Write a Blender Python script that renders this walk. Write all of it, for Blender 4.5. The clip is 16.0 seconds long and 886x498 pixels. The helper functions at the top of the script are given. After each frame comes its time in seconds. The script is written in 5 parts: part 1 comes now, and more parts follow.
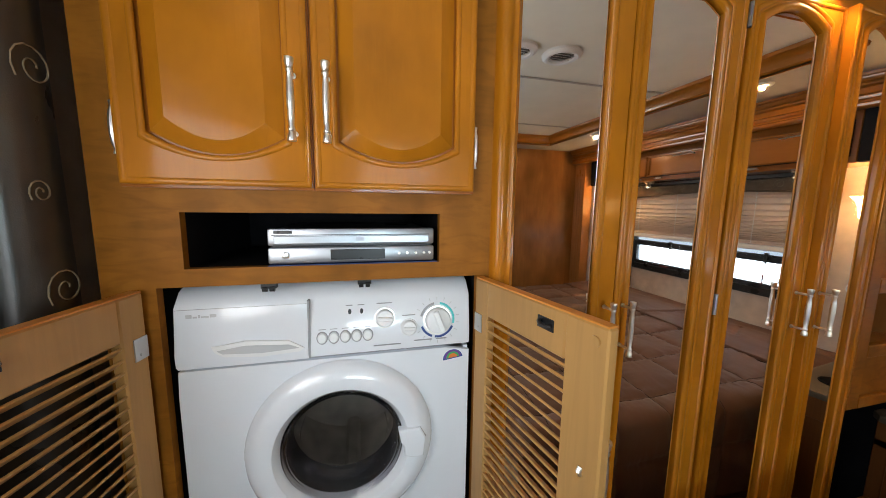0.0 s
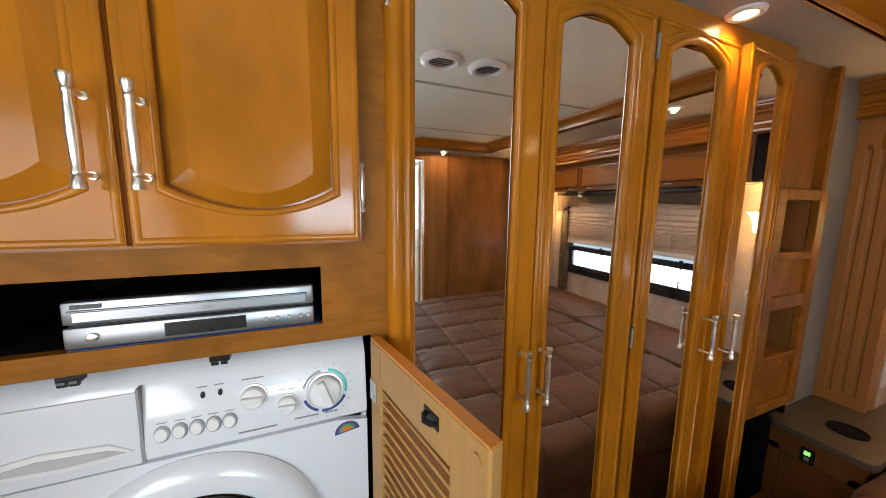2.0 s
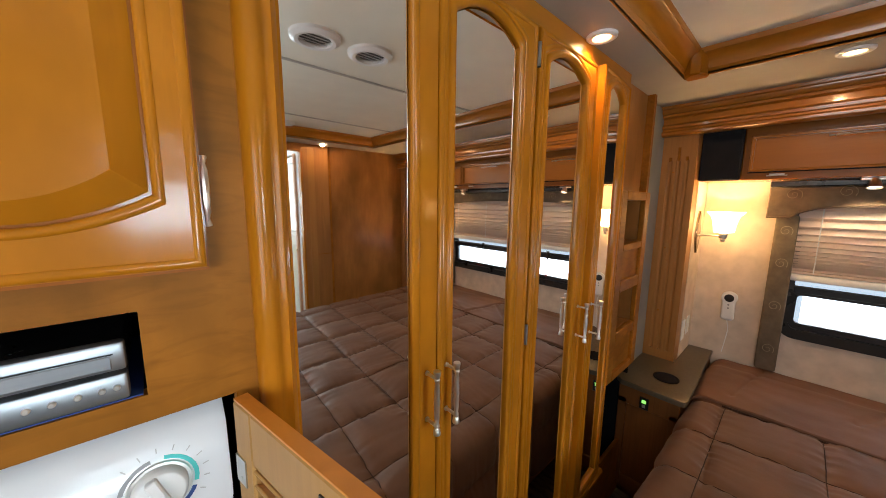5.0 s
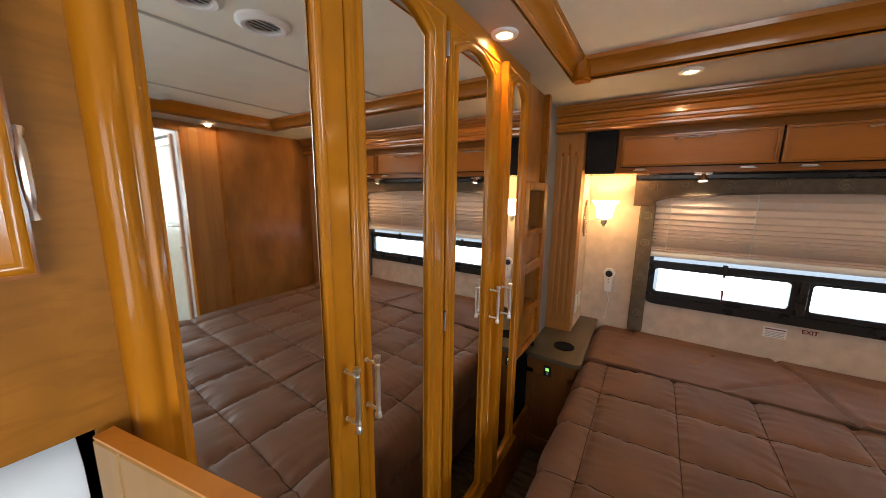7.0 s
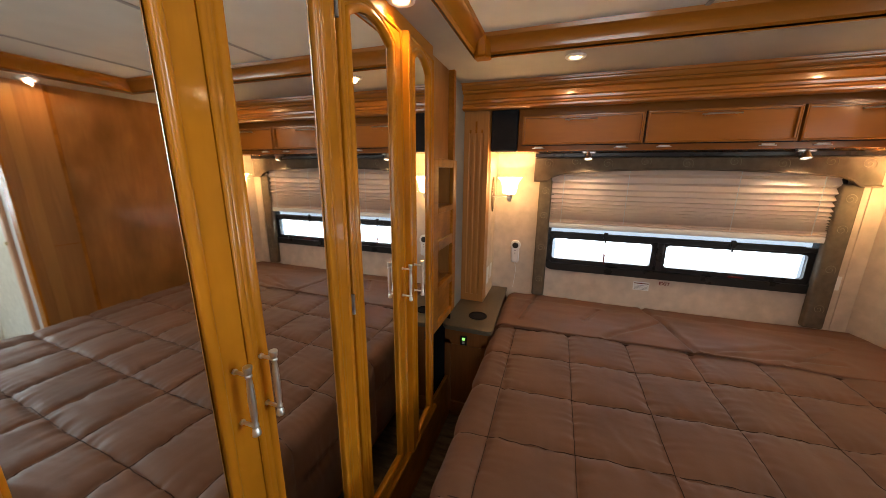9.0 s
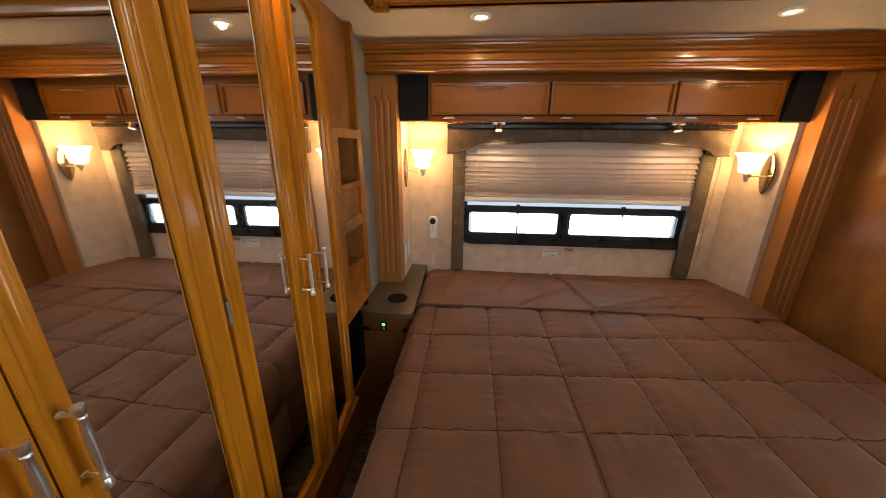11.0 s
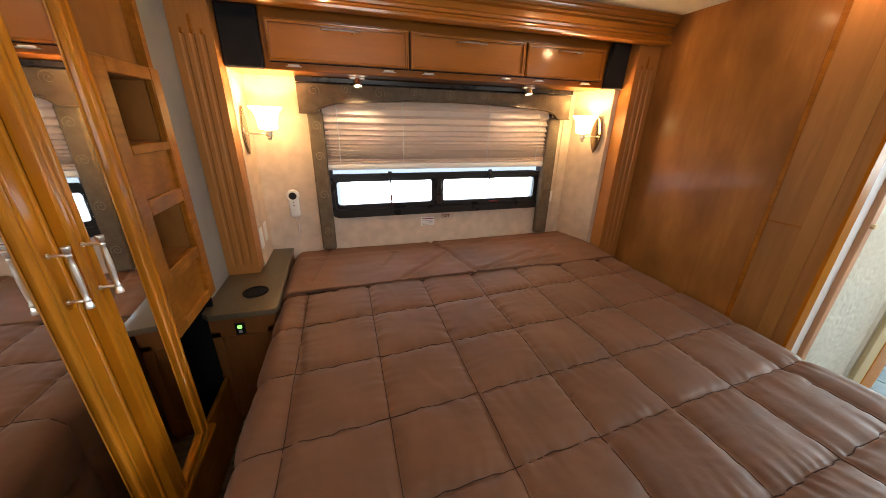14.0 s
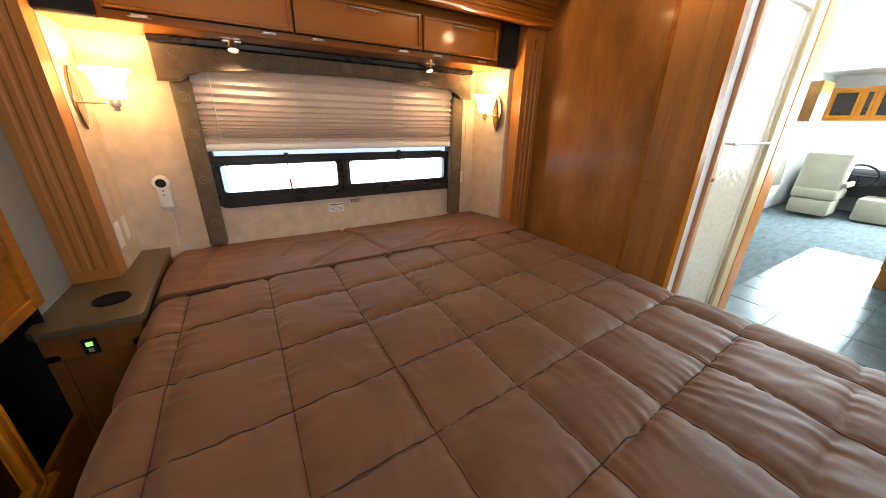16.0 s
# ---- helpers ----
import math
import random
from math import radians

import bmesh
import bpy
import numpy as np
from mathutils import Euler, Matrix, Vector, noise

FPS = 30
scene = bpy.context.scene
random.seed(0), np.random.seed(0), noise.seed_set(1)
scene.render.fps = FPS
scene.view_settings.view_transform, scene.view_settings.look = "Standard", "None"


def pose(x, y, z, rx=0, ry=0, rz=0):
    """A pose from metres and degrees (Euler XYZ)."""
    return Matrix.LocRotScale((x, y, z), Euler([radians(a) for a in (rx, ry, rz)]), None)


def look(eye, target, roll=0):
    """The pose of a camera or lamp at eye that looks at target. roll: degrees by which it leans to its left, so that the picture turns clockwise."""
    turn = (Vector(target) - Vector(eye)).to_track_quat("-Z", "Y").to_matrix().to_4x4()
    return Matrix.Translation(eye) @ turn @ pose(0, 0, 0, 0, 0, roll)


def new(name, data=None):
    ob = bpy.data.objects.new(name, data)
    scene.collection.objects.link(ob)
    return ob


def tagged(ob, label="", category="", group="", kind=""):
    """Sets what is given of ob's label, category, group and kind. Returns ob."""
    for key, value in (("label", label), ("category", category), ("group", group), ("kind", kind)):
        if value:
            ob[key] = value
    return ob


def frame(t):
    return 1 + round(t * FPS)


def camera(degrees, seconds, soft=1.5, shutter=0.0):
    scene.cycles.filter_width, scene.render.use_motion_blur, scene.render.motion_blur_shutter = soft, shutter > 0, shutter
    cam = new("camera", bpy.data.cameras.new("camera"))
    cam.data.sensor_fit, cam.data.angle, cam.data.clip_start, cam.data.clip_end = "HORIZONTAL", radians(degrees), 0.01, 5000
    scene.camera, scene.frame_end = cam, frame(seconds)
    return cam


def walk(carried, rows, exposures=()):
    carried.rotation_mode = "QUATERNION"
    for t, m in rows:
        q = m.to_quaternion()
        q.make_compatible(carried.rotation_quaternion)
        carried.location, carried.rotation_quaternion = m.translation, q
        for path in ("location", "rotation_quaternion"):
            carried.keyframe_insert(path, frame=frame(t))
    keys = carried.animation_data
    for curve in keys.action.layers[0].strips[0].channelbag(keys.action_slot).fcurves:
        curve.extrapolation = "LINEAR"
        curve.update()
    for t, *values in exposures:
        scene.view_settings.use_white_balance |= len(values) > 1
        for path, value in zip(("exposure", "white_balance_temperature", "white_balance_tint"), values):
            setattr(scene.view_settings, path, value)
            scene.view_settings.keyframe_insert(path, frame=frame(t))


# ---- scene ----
cam = camera(107.4, 16.0, soft=0.75)
ROWS = [
    (0, (0.029, -0.029, 1.436), (0.513, 1.895, 1.177), 0.7),
    (0.5, (0.06, -0.027, 1.48), (0.6, 1.881, 1.218), 0.8),
    (1, (0.1, -0.003, 1.513), (0.698, 1.887, 1.246), 0.7),
    (1.5, (0.145, 0.031, 1.52), (0.816, 1.896, 1.254), 0.6),
    (2, (0.177, 0.051, 1.531), (0.936, 1.883, 1.264), 0.7),
    (2.5, (0.206, 0.074, 1.542), (1.045, 1.869, 1.271), 0.8),
    (3, (0.219, 0.099, 1.55), (1.159, 1.843, 1.276), 0.8),
    (5.5, (0.21, 0.156, 1.55), (1.637, 1.528, 1.257), 0.7),
    (6, (0.21, 0.161, 1.545), (1.724, 1.433, 1.244), 0.9),
    (6.5, (0.215, 0.165, 1.541), (1.806, 1.336, 1.229), 0.9),
    (7, (0.22, 0.157, 1.547), (1.875, 1.228, 1.209), 0.7),
    (7.5, (0.23, 0.148, 1.545), (1.944, 1.114, 1.187), 0.5),
    (8, (0.239, 0.14, 1.548), (2.004, 0.996, 1.157), 0.4),
    (10.5, (0.328, 0.114, 1.537), (2.226, 0.392, 0.97), 0.6),
    (11, (0.38, 0.11, 1.537), (2.28, 0.271, 0.932), 0.5),
    (11.5, (0.429, 0.106, 1.53), (2.324, 0.144, 0.891), 0.6),
    (12, (0.467, 0.091, 1.521), (2.351, 0.013, 0.855), 0.4),
    (12.5, (0.492, 0.081, 1.505), (2.361, -0.111, 0.82), 0.5),
    (13, (0.503, 0.073, 1.499), (2.345, -0.236, 0.784), 0.4),
    (13.5, (0.508, 0.065, 1.479), (2.324, -0.36, 0.754), 0.8),
    (14, (0.516, 0.062, 1.455), (2.3, -0.477, 0.729), 1.2),
    (14.5, (0.519, 0.059, 1.435), (2.264, -0.592, 0.706), 1.3),
    (15, (0.522, 0.047, 1.403), (2.221, -0.711, 0.671), 1.2),
    (15.5, (0.524, 0.021, 1.358), (2.176, -0.839, 0.629), 1.2),
    (16, (0.515, -0.007, 1.327), (2.116, -0.964, 0.605), 1.1),
]
walk(cam, [(t, look(eye, target, roll)) for t, eye, target, roll in ROWS],
     exposures=[(0, -0.5), (3, -0.42), (8, -0.36), (10.5, -0.42), (13, -0.15), (14.5, 0.0), (16, 0.0)])

# ---- light ----
world = bpy.data.worlds.new("sky")
scene.world = world
world.use_nodes = True
wn = world.node_tree.nodes
sky = wn.new("ShaderNodeTexSky")
sky.sky_type, sky.sun_disc = "NISHITA", False
sky.sun_elevation, sky.sun_rotation = radians(48), radians(215)
wn["Background"].inputs["Strength"].default_value = 0.15
world.node_tree.links.new(sky.outputs[0], wn["Background"].inputs["Color"])
sun = new("sun", bpy.data.lights.new("sun", "SUN"))
sun.data.energy, sun.data.angle, sun.data.color = 3.0, radians(0.6), (1, 0.95, 0.88)
sun.matrix_world = look((0, 0, 0), (0.12, 0.75, -0.65))


def lamp(name, kind, place, target, watts, colour, size=0.1, size_y=None, cone=120, blend=0.6):
    d = bpy.data.lights.new(name, kind)
    d.energy, d.color = watts, colour
    if kind == "AREA":
        d.shape, d.size, d.size_y = "RECTANGLE", size, size_y or size
    else:
        d.shadow_soft_size = size
    if kind == "SPOT":
        d.spot_size, d.spot_blend = radians(cone), blend
    ob = new(name, d)
    ob.matrix_world = look(place, target)
    return ob


WARM = (1.0, 0.585, 0.28)
DAY = (0.82, 0.92, 1.0)
lamp("window_light", "AREA", (2.74, -0.6, 1.02), (0, -0.6, 0.9), 5, DAY, 1.4, 0.22)
# fill from an unseen left window, tilted towards cabinet and ceiling
lamp("unseen_side_window_fill", "AREA", (-0.54, -0.16, 1.45), (0.6, 0.35, 1.9), 13, (0.97, 0.98, 0.98), 0.8, 0.7)
# added daylight fill under the hall ceiling, no fitting there
lamp("hall_ceiling_fill", "AREA", (0.7, -3.2, 2.15), (0.7, -3.2, 0), 24, DAY, 1.0, 2.4)
lamp("windshield_light", "AREA", (1.0, -8.3, 1.35), (1.0, 0, 1.2), 330, (0.74, 0.92, 1.0), 2.3, 1.0)
# added fill before the closed west wall, brightens the shower side
lamp("hall_side_fill", "AREA", (-0.45, -2.7, 1.5), (1.28, -2.4, 1.2), 13, (1.0, 0.98, 0.92), 0.8, 0.6)
lamp("downlight_lamp", "SPOT", (1.276, 0.617, 2.028), (1.276, 0.617, 0), 5.0, WARM, 0.02, cone=150)
for px, py, watts in ((1.96, 0.094, 1.6), (1.976, -1.108, 1.8), (1.42, -1.74, 1.8)):
    lamp("downlight_lamp", "SPOT", (px, py, 2.034), (px, py, 0), watts * 2.2, WARM, 0.012, cone=174, blend=0.1)
for py in (-0.047, -1.105):
    lamp("reading_lamp", "SPOT", (2.540, py, 1.615), (2.62, py, 0.6), 4.5, (1.0, 0.72, 0.42), 0.012, cone=125)

# ---- materials ----


def material(name, colour, rough=0.5, metal=0.0, spread=0.15, scale=(6, 6, 6), grain=0.0, grain_scale=(60, 60, 3),
             bump=0.0, bump_scale=300.0, coat=0.0, tint=None, rough_spread=0.1, islands=0.0, spec=0.4):
    m = bpy.data.materials.new(name)
    m.use_nodes = True
    nt = m.node_tree
    n, l = nt.nodes, nt.links
    p = n["Principled BSDF"]
    p.inputs["Metallic"].default_value = metal
    p.inputs["Coat Weight"].default_value = coat
    p.inputs["Coat Roughness"].default_value = 0.11
    p.inputs["Specular IOR Level"].default_value = spec
    tc = n.new("ShaderNodeTexCoord")

    def noise_at(sc, detail=4.0, distortion=0.0):
        mp = n.new("ShaderNodeMapping")
        mp.inputs["Scale"].default_value = sc
        l.new(tc.outputs["Object"], mp.inputs["Vector"])
        nz = n.new("ShaderNodeTexNoise")
        nz.inputs["Scale"].default_value = 1.0
        nz.inputs["Detail"].default_value = detail
        nz.inputs["Distortion"].default_value = distortion
        l.new(mp.outputs[0], nz.inputs["Vector"])
        return nz.outputs["Fac"]

    def mix(fac, a, b):
        mx = n.new("ShaderNodeMix")
        mx.data_type = "RGBA"
        l.new(fac, mx.inputs["Factor"])
        for sock, v in ((mx.inputs[6], a), (mx.inputs[7], b)):
            if isinstance(v, tuple):
                sock.default_value = (*v[:3], 1)
            else:
                l.new(v, sock)
        return mx.outputs[2]

    def ramp(fac, lo, hi):
        r = n.new("ShaderNodeMapRange")
        r.inputs["From Min"].default_value, r.inputs["From Max"].default_value = lo, hi
        l.new(fac, r.inputs["Value"])
        return r.outputs[0]

    dark = tuple(c * (1 - spread) for c in colour)
    light = tint or tuple(min(1, c * (1 + spread)) for c in colour)
    col = mix(ramp(noise_at(scale), 0.3, 0.7), dark, light)
    if grain:
        deep = tuple(c * (1 - grain) for c in colour)
        g = ramp(noise_at(grain_scale, 6.0, 1.2), 0.45, 0.75)
        gm = n.new("ShaderNodeMath")
        gm.operation = "MULTIPLY"
        gm.inputs[1].default_value = 0.6
        l.new(g, gm.inputs[0])
        col = mix(gm.outputs[0], col, deep)
    if islands:
        oi = n.new("ShaderNodeObjectInfo")
        im = n.new("ShaderNodeMath")
        im.operation = "MULTIPLY"
        im.inputs[1].default_value = islands
        l.new(oi.outputs["Random"], im.inputs[0])
        col = mix(im.outputs[0], col, tuple(c * 0.6 for c in colour))
    l.new(col, p.inputs["Base Color"])
    rr = n.new("ShaderNodeMapRange")
    rr.inputs["To Min"].default_value = max(0.02, rough - rough_spread)
    rr.inputs["To Max"].default_value = min(1, rough + rough_spread)
    l.new(noise_at((9, 9, 9)), rr.inputs["Value"])
    l.new(rr.outputs[0], p.inputs["Roughness"])
    if bump:
        b = n.new("ShaderNodeBump")
        b.inputs["Strength"].default_value = bump
        b.inputs["Distance"].default_value = 0.002
        l.new(noise_at((bump_scale,) * 3, 3.0), b.inputs["Height"])
        l.new(b.outputs[0], p.inputs["Normal"])
    return m


def glowing(name, colour, strength, base=(0.9, 0.9, 0.9)):
    m = material(name, base, 0.4, spread=0.03)
    p = m.node_tree.nodes["Principled BSDF"]
    p.inputs["Emission Color"].default_value = (*colour, 1)
    p.inputs["Emission Strength"].default_value = strength
    return m


def glassy(name, colour, rough=0.02, ior=1.45, bump=0.0, bump_scale=120.0):
    m = material(name, colour, rough, spread=0.02, bump=bump, bump_scale=bump_scale, rough_spread=0.01)
    p = m.node_tree.nodes["Principled BSDF"]
    p.inputs["Transmission Weight"].default_value = 1.0
    p.inputs["IOR"].default_value = ior
    return m


HONEY = (0.43, 0.152, 0.007)
WOOD = material("honey_maple", HONEY, 0.40, spread=0.20, scale=(8, 8, 5), grain=0.05, grain_scale=(90, 90, 9), spec=0.08, coat=0.40, rough_spread=0.06, bump=0.012, bump_scale=120)
WOOD_X = material("honey_maple_crosswise", HONEY, 0.36, spread=0.14, scale=(2.5, 6, 6), grain=0.1, grain_scale=(8, 90, 90), spec=0.2, coat=0.5, rough_spread=0.06, bump=0.04, bump_scale=180)
WOOD_Y = material("honey_maple_along_bed", (0.39, 0.14, 0.013), 0.32, spread=0.12, scale=(6, 2.0, 6), grain=0.12, grain_scale=(70, 6, 70), spec=0.25, coat=0.9, rough_spread=0.06, bump=0.04, bump_scale=180)
FRAME = material("satin_maple_face_frame", (0.29, 0.108, 0.012), 0.46, spec=0.12, spread=0.3, scale=(9, 9, 5), grain=0.45, grain_scale=(10, 30, 40), rough_spread=0.08, bump=0.08, bump_scale=160)
RAW = material("plain_maple_louvre", (0.48, 0.265, 0.085), 0.45, spread=0.10, scale=(6, 6, 2), grain=0.2, grain_scale=(60, 60, 4), bump=0.06, bump_scale=200)
# darker copy of the maple: shade of door grooves and rims as colour
GROOVE_SHADE = material("maple_groove_shade", (0.30, 0.088, 0.007), 0.4, spread=0.15, spec=0.15, coat=0.4, grain=0.2)
LIGHTPLY = material("light_plywood_panel", (0.35, 0.165, 0.05), 0.4, spec=0.25, spread=0.22, scale=(9, 9, 1.2), grain=0.3, grain_scale=(26, 26, 1.6))
PALEPLY = material("pale_sapwood_veneer", (0.42, 0.21, 0.062), 0.4, spec=0.25, spread=0.18, scale=(9, 9, 1.0), grain=0.25, grain_scale=(40, 40, 1.4))
CURTAIN = material("satin_grey_curtain", (0.045, 0.048, 0.048), 0.30, spec=0.7, spread=0.2, scale=(20, 20, 20), bump=0.1, bump_scale=500)
PRINT = material("pale_grey_print_and_scoop_shade", (0.48, 0.49, 0.51), 0.5, spread=0.08)
EDGE = material("orange_maple_edge", (0.68, 0.27, 0.04), 0.35, spread=0.1, grain=0.2, grain_scale=(20, 20, 60))
PANEL = material("brown_plywood_panel", (0.30, 0.132, 0.036), 0.34, spec=0.12, spread=0.32, scale=(5, 5, 2.4), grain=0.22, grain_scale=(22, 22, 2.6), coat=0.10, rough_spread=0.08, bump=0.04)
PILLAR = material("fluted_maple", (0.40, 0.175, 0.045), 0.4, spread=0.1, scale=(5, 5, 1.5), grain=0.2, grain_scale=(70, 70, 3), bump=0.05, bump_scale=180)
FACE = material("brown_maple_cabinet_face", (0.29, 0.098, 0.009), 0.34, spec=0.2, coat=0.6, spread=0.15, scale=(6, 1.5, 6), grain=0.15, grain_scale=(70, 3, 70))
# near-black for recess shade put into the colour, also the black cup holder
DARK = material("black_and_recess_shade", (0.010, 0.010, 0.012), 0.9, spread=0.3, spec=0.08)
CLOTH_BLACK = material("black_speaker_cloth", (0.012, 0.013, 0.016), 0.9, spread=0.2, bump=0.4, bump_scale=900)
MIRROR = material("mirror", (0.93, 0.93, 0.92), 0.02, metal=1.0, spread=0.005, rough_spread=0.004)
CHROME = material("brushed_nickel", (0.86, 0.84, 0.80), 0.32, metal=1.0, spread=0.08, rough_spread=0.07)
# nickel darkened to brown, the room's reflection put into its colour
PLATE = material("nickel_plate_brown_reflection", (0.34, 0.28, 0.21), 0.16, metal=1.0, spread=0.15)
STEEL = material("zinc_hinge", (0.6, 0.6, 0.58), 0.32, metal=1.0, spread=0.15)
WHITE = material("white_enamel", (0.78, 0.81, 0.86), 0.12, spread=0.02, coat=0.8, rough_spread=0.03, spec=0.5)
PLASTIC = material("white_plastic", (0.78, 0.79, 0.80), 0.35, spread=0.03)
GREYP = material("grey_print", (0.30, 0.31, 0.33), 0.5, spread=0.1)
BLACKP = material("black_plastic", (0.015, 0.015, 0.016), 0.3, spread=0.2)
RUBBER = material("dark_rubber_gasket", (0.05, 0.05, 0.055), 0.6, spread=0.2)
SILVER = material("silver_faceplate", (0.36, 0.38, 0.41), 0.34, metal=0.85, spread=0.05, grain=0.06, grain_scale=(4, 200, 200), rough_spread=0.05)
PORTHOLE = glassy("smoked_porthole_glass", (0.80, 0.81, 0.84), 0.02)
DRUM = material("steel_drum", (0.62, 0.57, 0.50), 0.4, metal=0.5, spread=0.25, scale=(20, 20, 20))
VINYL = material("pale_marbled_wallcovering", (0.60, 0.50, 0.42), 0.55, spread=0.12, scale=(14, 14, 14), bump=0.12, bump_scale=220)
GREYWALL = material("grey_wallcovering", (0.27, 0.28, 0.28), 0.6, spread=0.08, bump=0.1)
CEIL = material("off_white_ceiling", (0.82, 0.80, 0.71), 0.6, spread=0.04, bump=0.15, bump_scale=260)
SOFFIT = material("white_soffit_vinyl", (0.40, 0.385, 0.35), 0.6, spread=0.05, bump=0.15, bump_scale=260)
CARPET = material("brown_patterned_carpet", (0.08, 0.06, 0.04), 0.95, spread=0.5, scale=(34, 9, 20), tint=(0.19, 0.14, 0.09), bump=0.8, bump_scale=420)
CARPET2 = material("grey_blue_carpet", (0.10, 0.125, 0.13), 0.95, spread=0.3, scale=(20, 5, 10), bump=0.8, bump_scale=300)
TILE = material("grey_slate_floor_tile", (0.07, 0.11, 0.125), 0.24, spread=0.25, scale=(7, 7, 7), coat=0.0, islands=0.25)
QUILT = material("brown_polyester_quilt", (0.136, 0.060, 0.029), 0.6, spread=0.16, scale=(5, 5, 5), bump=0.5, bump_scale=40, rough_spread=0.06)
QUILT.node_tree.nodes["Principled BSDF"].inputs["Sheen Weight"].default_value = 0.08
SEAM = material("dark_quilt_thread", (0.045, 0.020, 0.011), 1.0)
VALANCE = material("olive_grey_valance_fabric", (0.135, 0.105, 0.073), 0.75, spread=0.2, scale=(24, 24, 24), bump=0.3, bump_scale=700)
SWIRL = material("pale_swirl_print", (0.27, 0.235, 0.16), 0.8, spread=0.2, scale=(60, 60, 60))
SHADE = material("pleated_beige_shade", (0.60, 0.53, 0.45), 0.8, spread=0.05)
LAMINATE = material("khaki_solid_surface", (0.095, 0.075, 0.048), 0.32, spread=0.12, scale=(80, 80, 80), rough_spread=0.05)
BEIGE = material("beige_upholstery", (0.33, 0.29, 0.22), 0.6, spread=0.06)
NIGHTWOOD = material("red_brown_maple", (0.19, 0.072, 0.020), 0.4, spec=0.2, spread=0.2, scale=(7, 7, 2), grain=0.25, grain_scale=(60, 60, 3))
CREAM = material("cream_door_frame", (0.75, 0.62, 0.36), 0.4, spread=0.05)
PEACH = material("peach_frame", (0.62, 0.34, 0.19), 0.45, spread=0.08)
FROST = material("frosted_shower_glass", (0.84, 0.82, 0.70), 0.2, spread=0.05, scale=(20, 20, 20), bump=0.3, bump_scale=160, spec=0.6)
WALLWHITE = material("bright_white_wall", (0.82, 0.82, 0.80), 0.5, spread=0.03)
RED = material("red_print", (0.14, 0.010, 0.008), 0.5)
ORANGEP = material("orange_print", (0.65, 0.18, 0.03), 0.5)
TEAL = material("teal_print", (0.08, 0.55, 0.55), 0.5)
NAVY = material("navy_print", (0.03, 0.07, 0.25), 0.5)
GREENP = material("green_print", (0.06, 0.35, 0.10), 0.5)
PURPLE = material("purple_print", (0.13, 0.05, 0.25), 0.5)
LED = glowing("green_led", (0.25, 1.0, 0.1), 1.6)
BULB = glowing("warm_lamp_disc", (1.0, 0.62, 0.25), 14.0)
SHADEGLASS = glowing("lit_frosted_lamp_shade", (1.0, 0.61, 0.23), 26.0, (0.9, 0.8, 0.65))
BACK = glowing("bright_day_backdrop", (0.80, 0.92, 1.0), 1.4, (0.3, 0.33, 0.36))
BACKLOW = glowing("sunlit_ground_backdrop", (0.70, 0.85, 1.0), 1.1, (0.2, 0.22, 0.25))

# ---- mesh helpers ----


def box(bm, x0, x1, y0, y1, z0, z1, bevel=0.0, seg=1, m=None):
    vs = [bm.verts.new((x, y, z)) for x in (x0, x1) for y in (y0, y1) for z in (z0, z1)]
    fs = [bm.faces.new([vs[i] for i in f]) for f in ((0, 1, 3, 2), (4, 6, 7, 5), (0, 4, 5, 1), (2, 3, 7, 6), (0, 2, 6, 4), (1, 5, 7, 3))]
    if bevel:
        es = list({e for f in fs for e in f.edges})
        r = bmesh.ops.bevel(bm, geom=es, offset=bevel, segments=seg, affect="EDGES", profile=0.5)
        vs = list({v for f in r["faces"] for v in f.verts} | {v for v in vs if v.is_valid})
    if m is not None:
        bmesh.ops.transform(bm, matrix=m, verts=vs)
    return vs


def B(*a, **k):
    bm = bmesh.new()
    box(bm, *a, **k)
    return bm


def prism(pts, axis, lo, hi, bevel=0.0, seg=1):
    """An outline of (a, b) pairs drawn out along an axis: x takes (y, z), y takes (x, z), z takes (x, y)."""
    bm = bmesh.new()

    def at(a, b, c):
        return {"x": (c, a, b), "y": (a, c, b), "z": (a, b, c)}[axis]
    n = len(pts)
    v0, v1 = ([bm.verts.new(at(a, b, c)) for a, b in pts] for c in (lo, hi))
    f0, f1 = bm.faces.new(v0), bm.faces.new(v1[::-1])
    for i in range(n):
        bm.faces.new((v0[i], v0[(i + 1) % n], v1[(i + 1) % n], v1[i]))
    bmesh.ops.recalc_face_normals(bm, faces=bm.faces)
    if bevel:
        es = [e for f in (f0, f1) for e in f.edges]
        bmesh.ops.bevel(bm, geom=es, offset=bevel, segments=seg, affect="EDGES", profile=0.6)
    return bm


def ring(inner, outer, axis, lo, hi):
    """A flat frame between two outlines with the same number of points."""
    bm = bmesh.new()

    def at(a, b, c):
        return {"x": (c, a, b), "y": (a, c, b), "z": (a, b, c)}[axis]
    n = len(inner)
    rows = [[bm.verts.new(at(a, b, c)) for a, b in pts] for pts in (inner, outer) for c in (lo, hi)]
    il, ih, ol, oh = rows
    for i in range(n):
        j = (i + 1) % n
        for q in ((il[i], il[j], ol[j], ol[i]), (ih[i], oh[i], oh[j], ih[j]), (il[i], ih[i], ih[j], il[j]), (ol[i], ol[j], oh[j], oh[i])):
            try:
                bm.faces.new(q)
            except ValueError:
                pass
    bmesh.ops.remove_doubles(bm, verts=bm.verts, dist=1e-6)
    bmesh.ops.recalc_face_normals(bm, faces=bm.faces)
    return bm


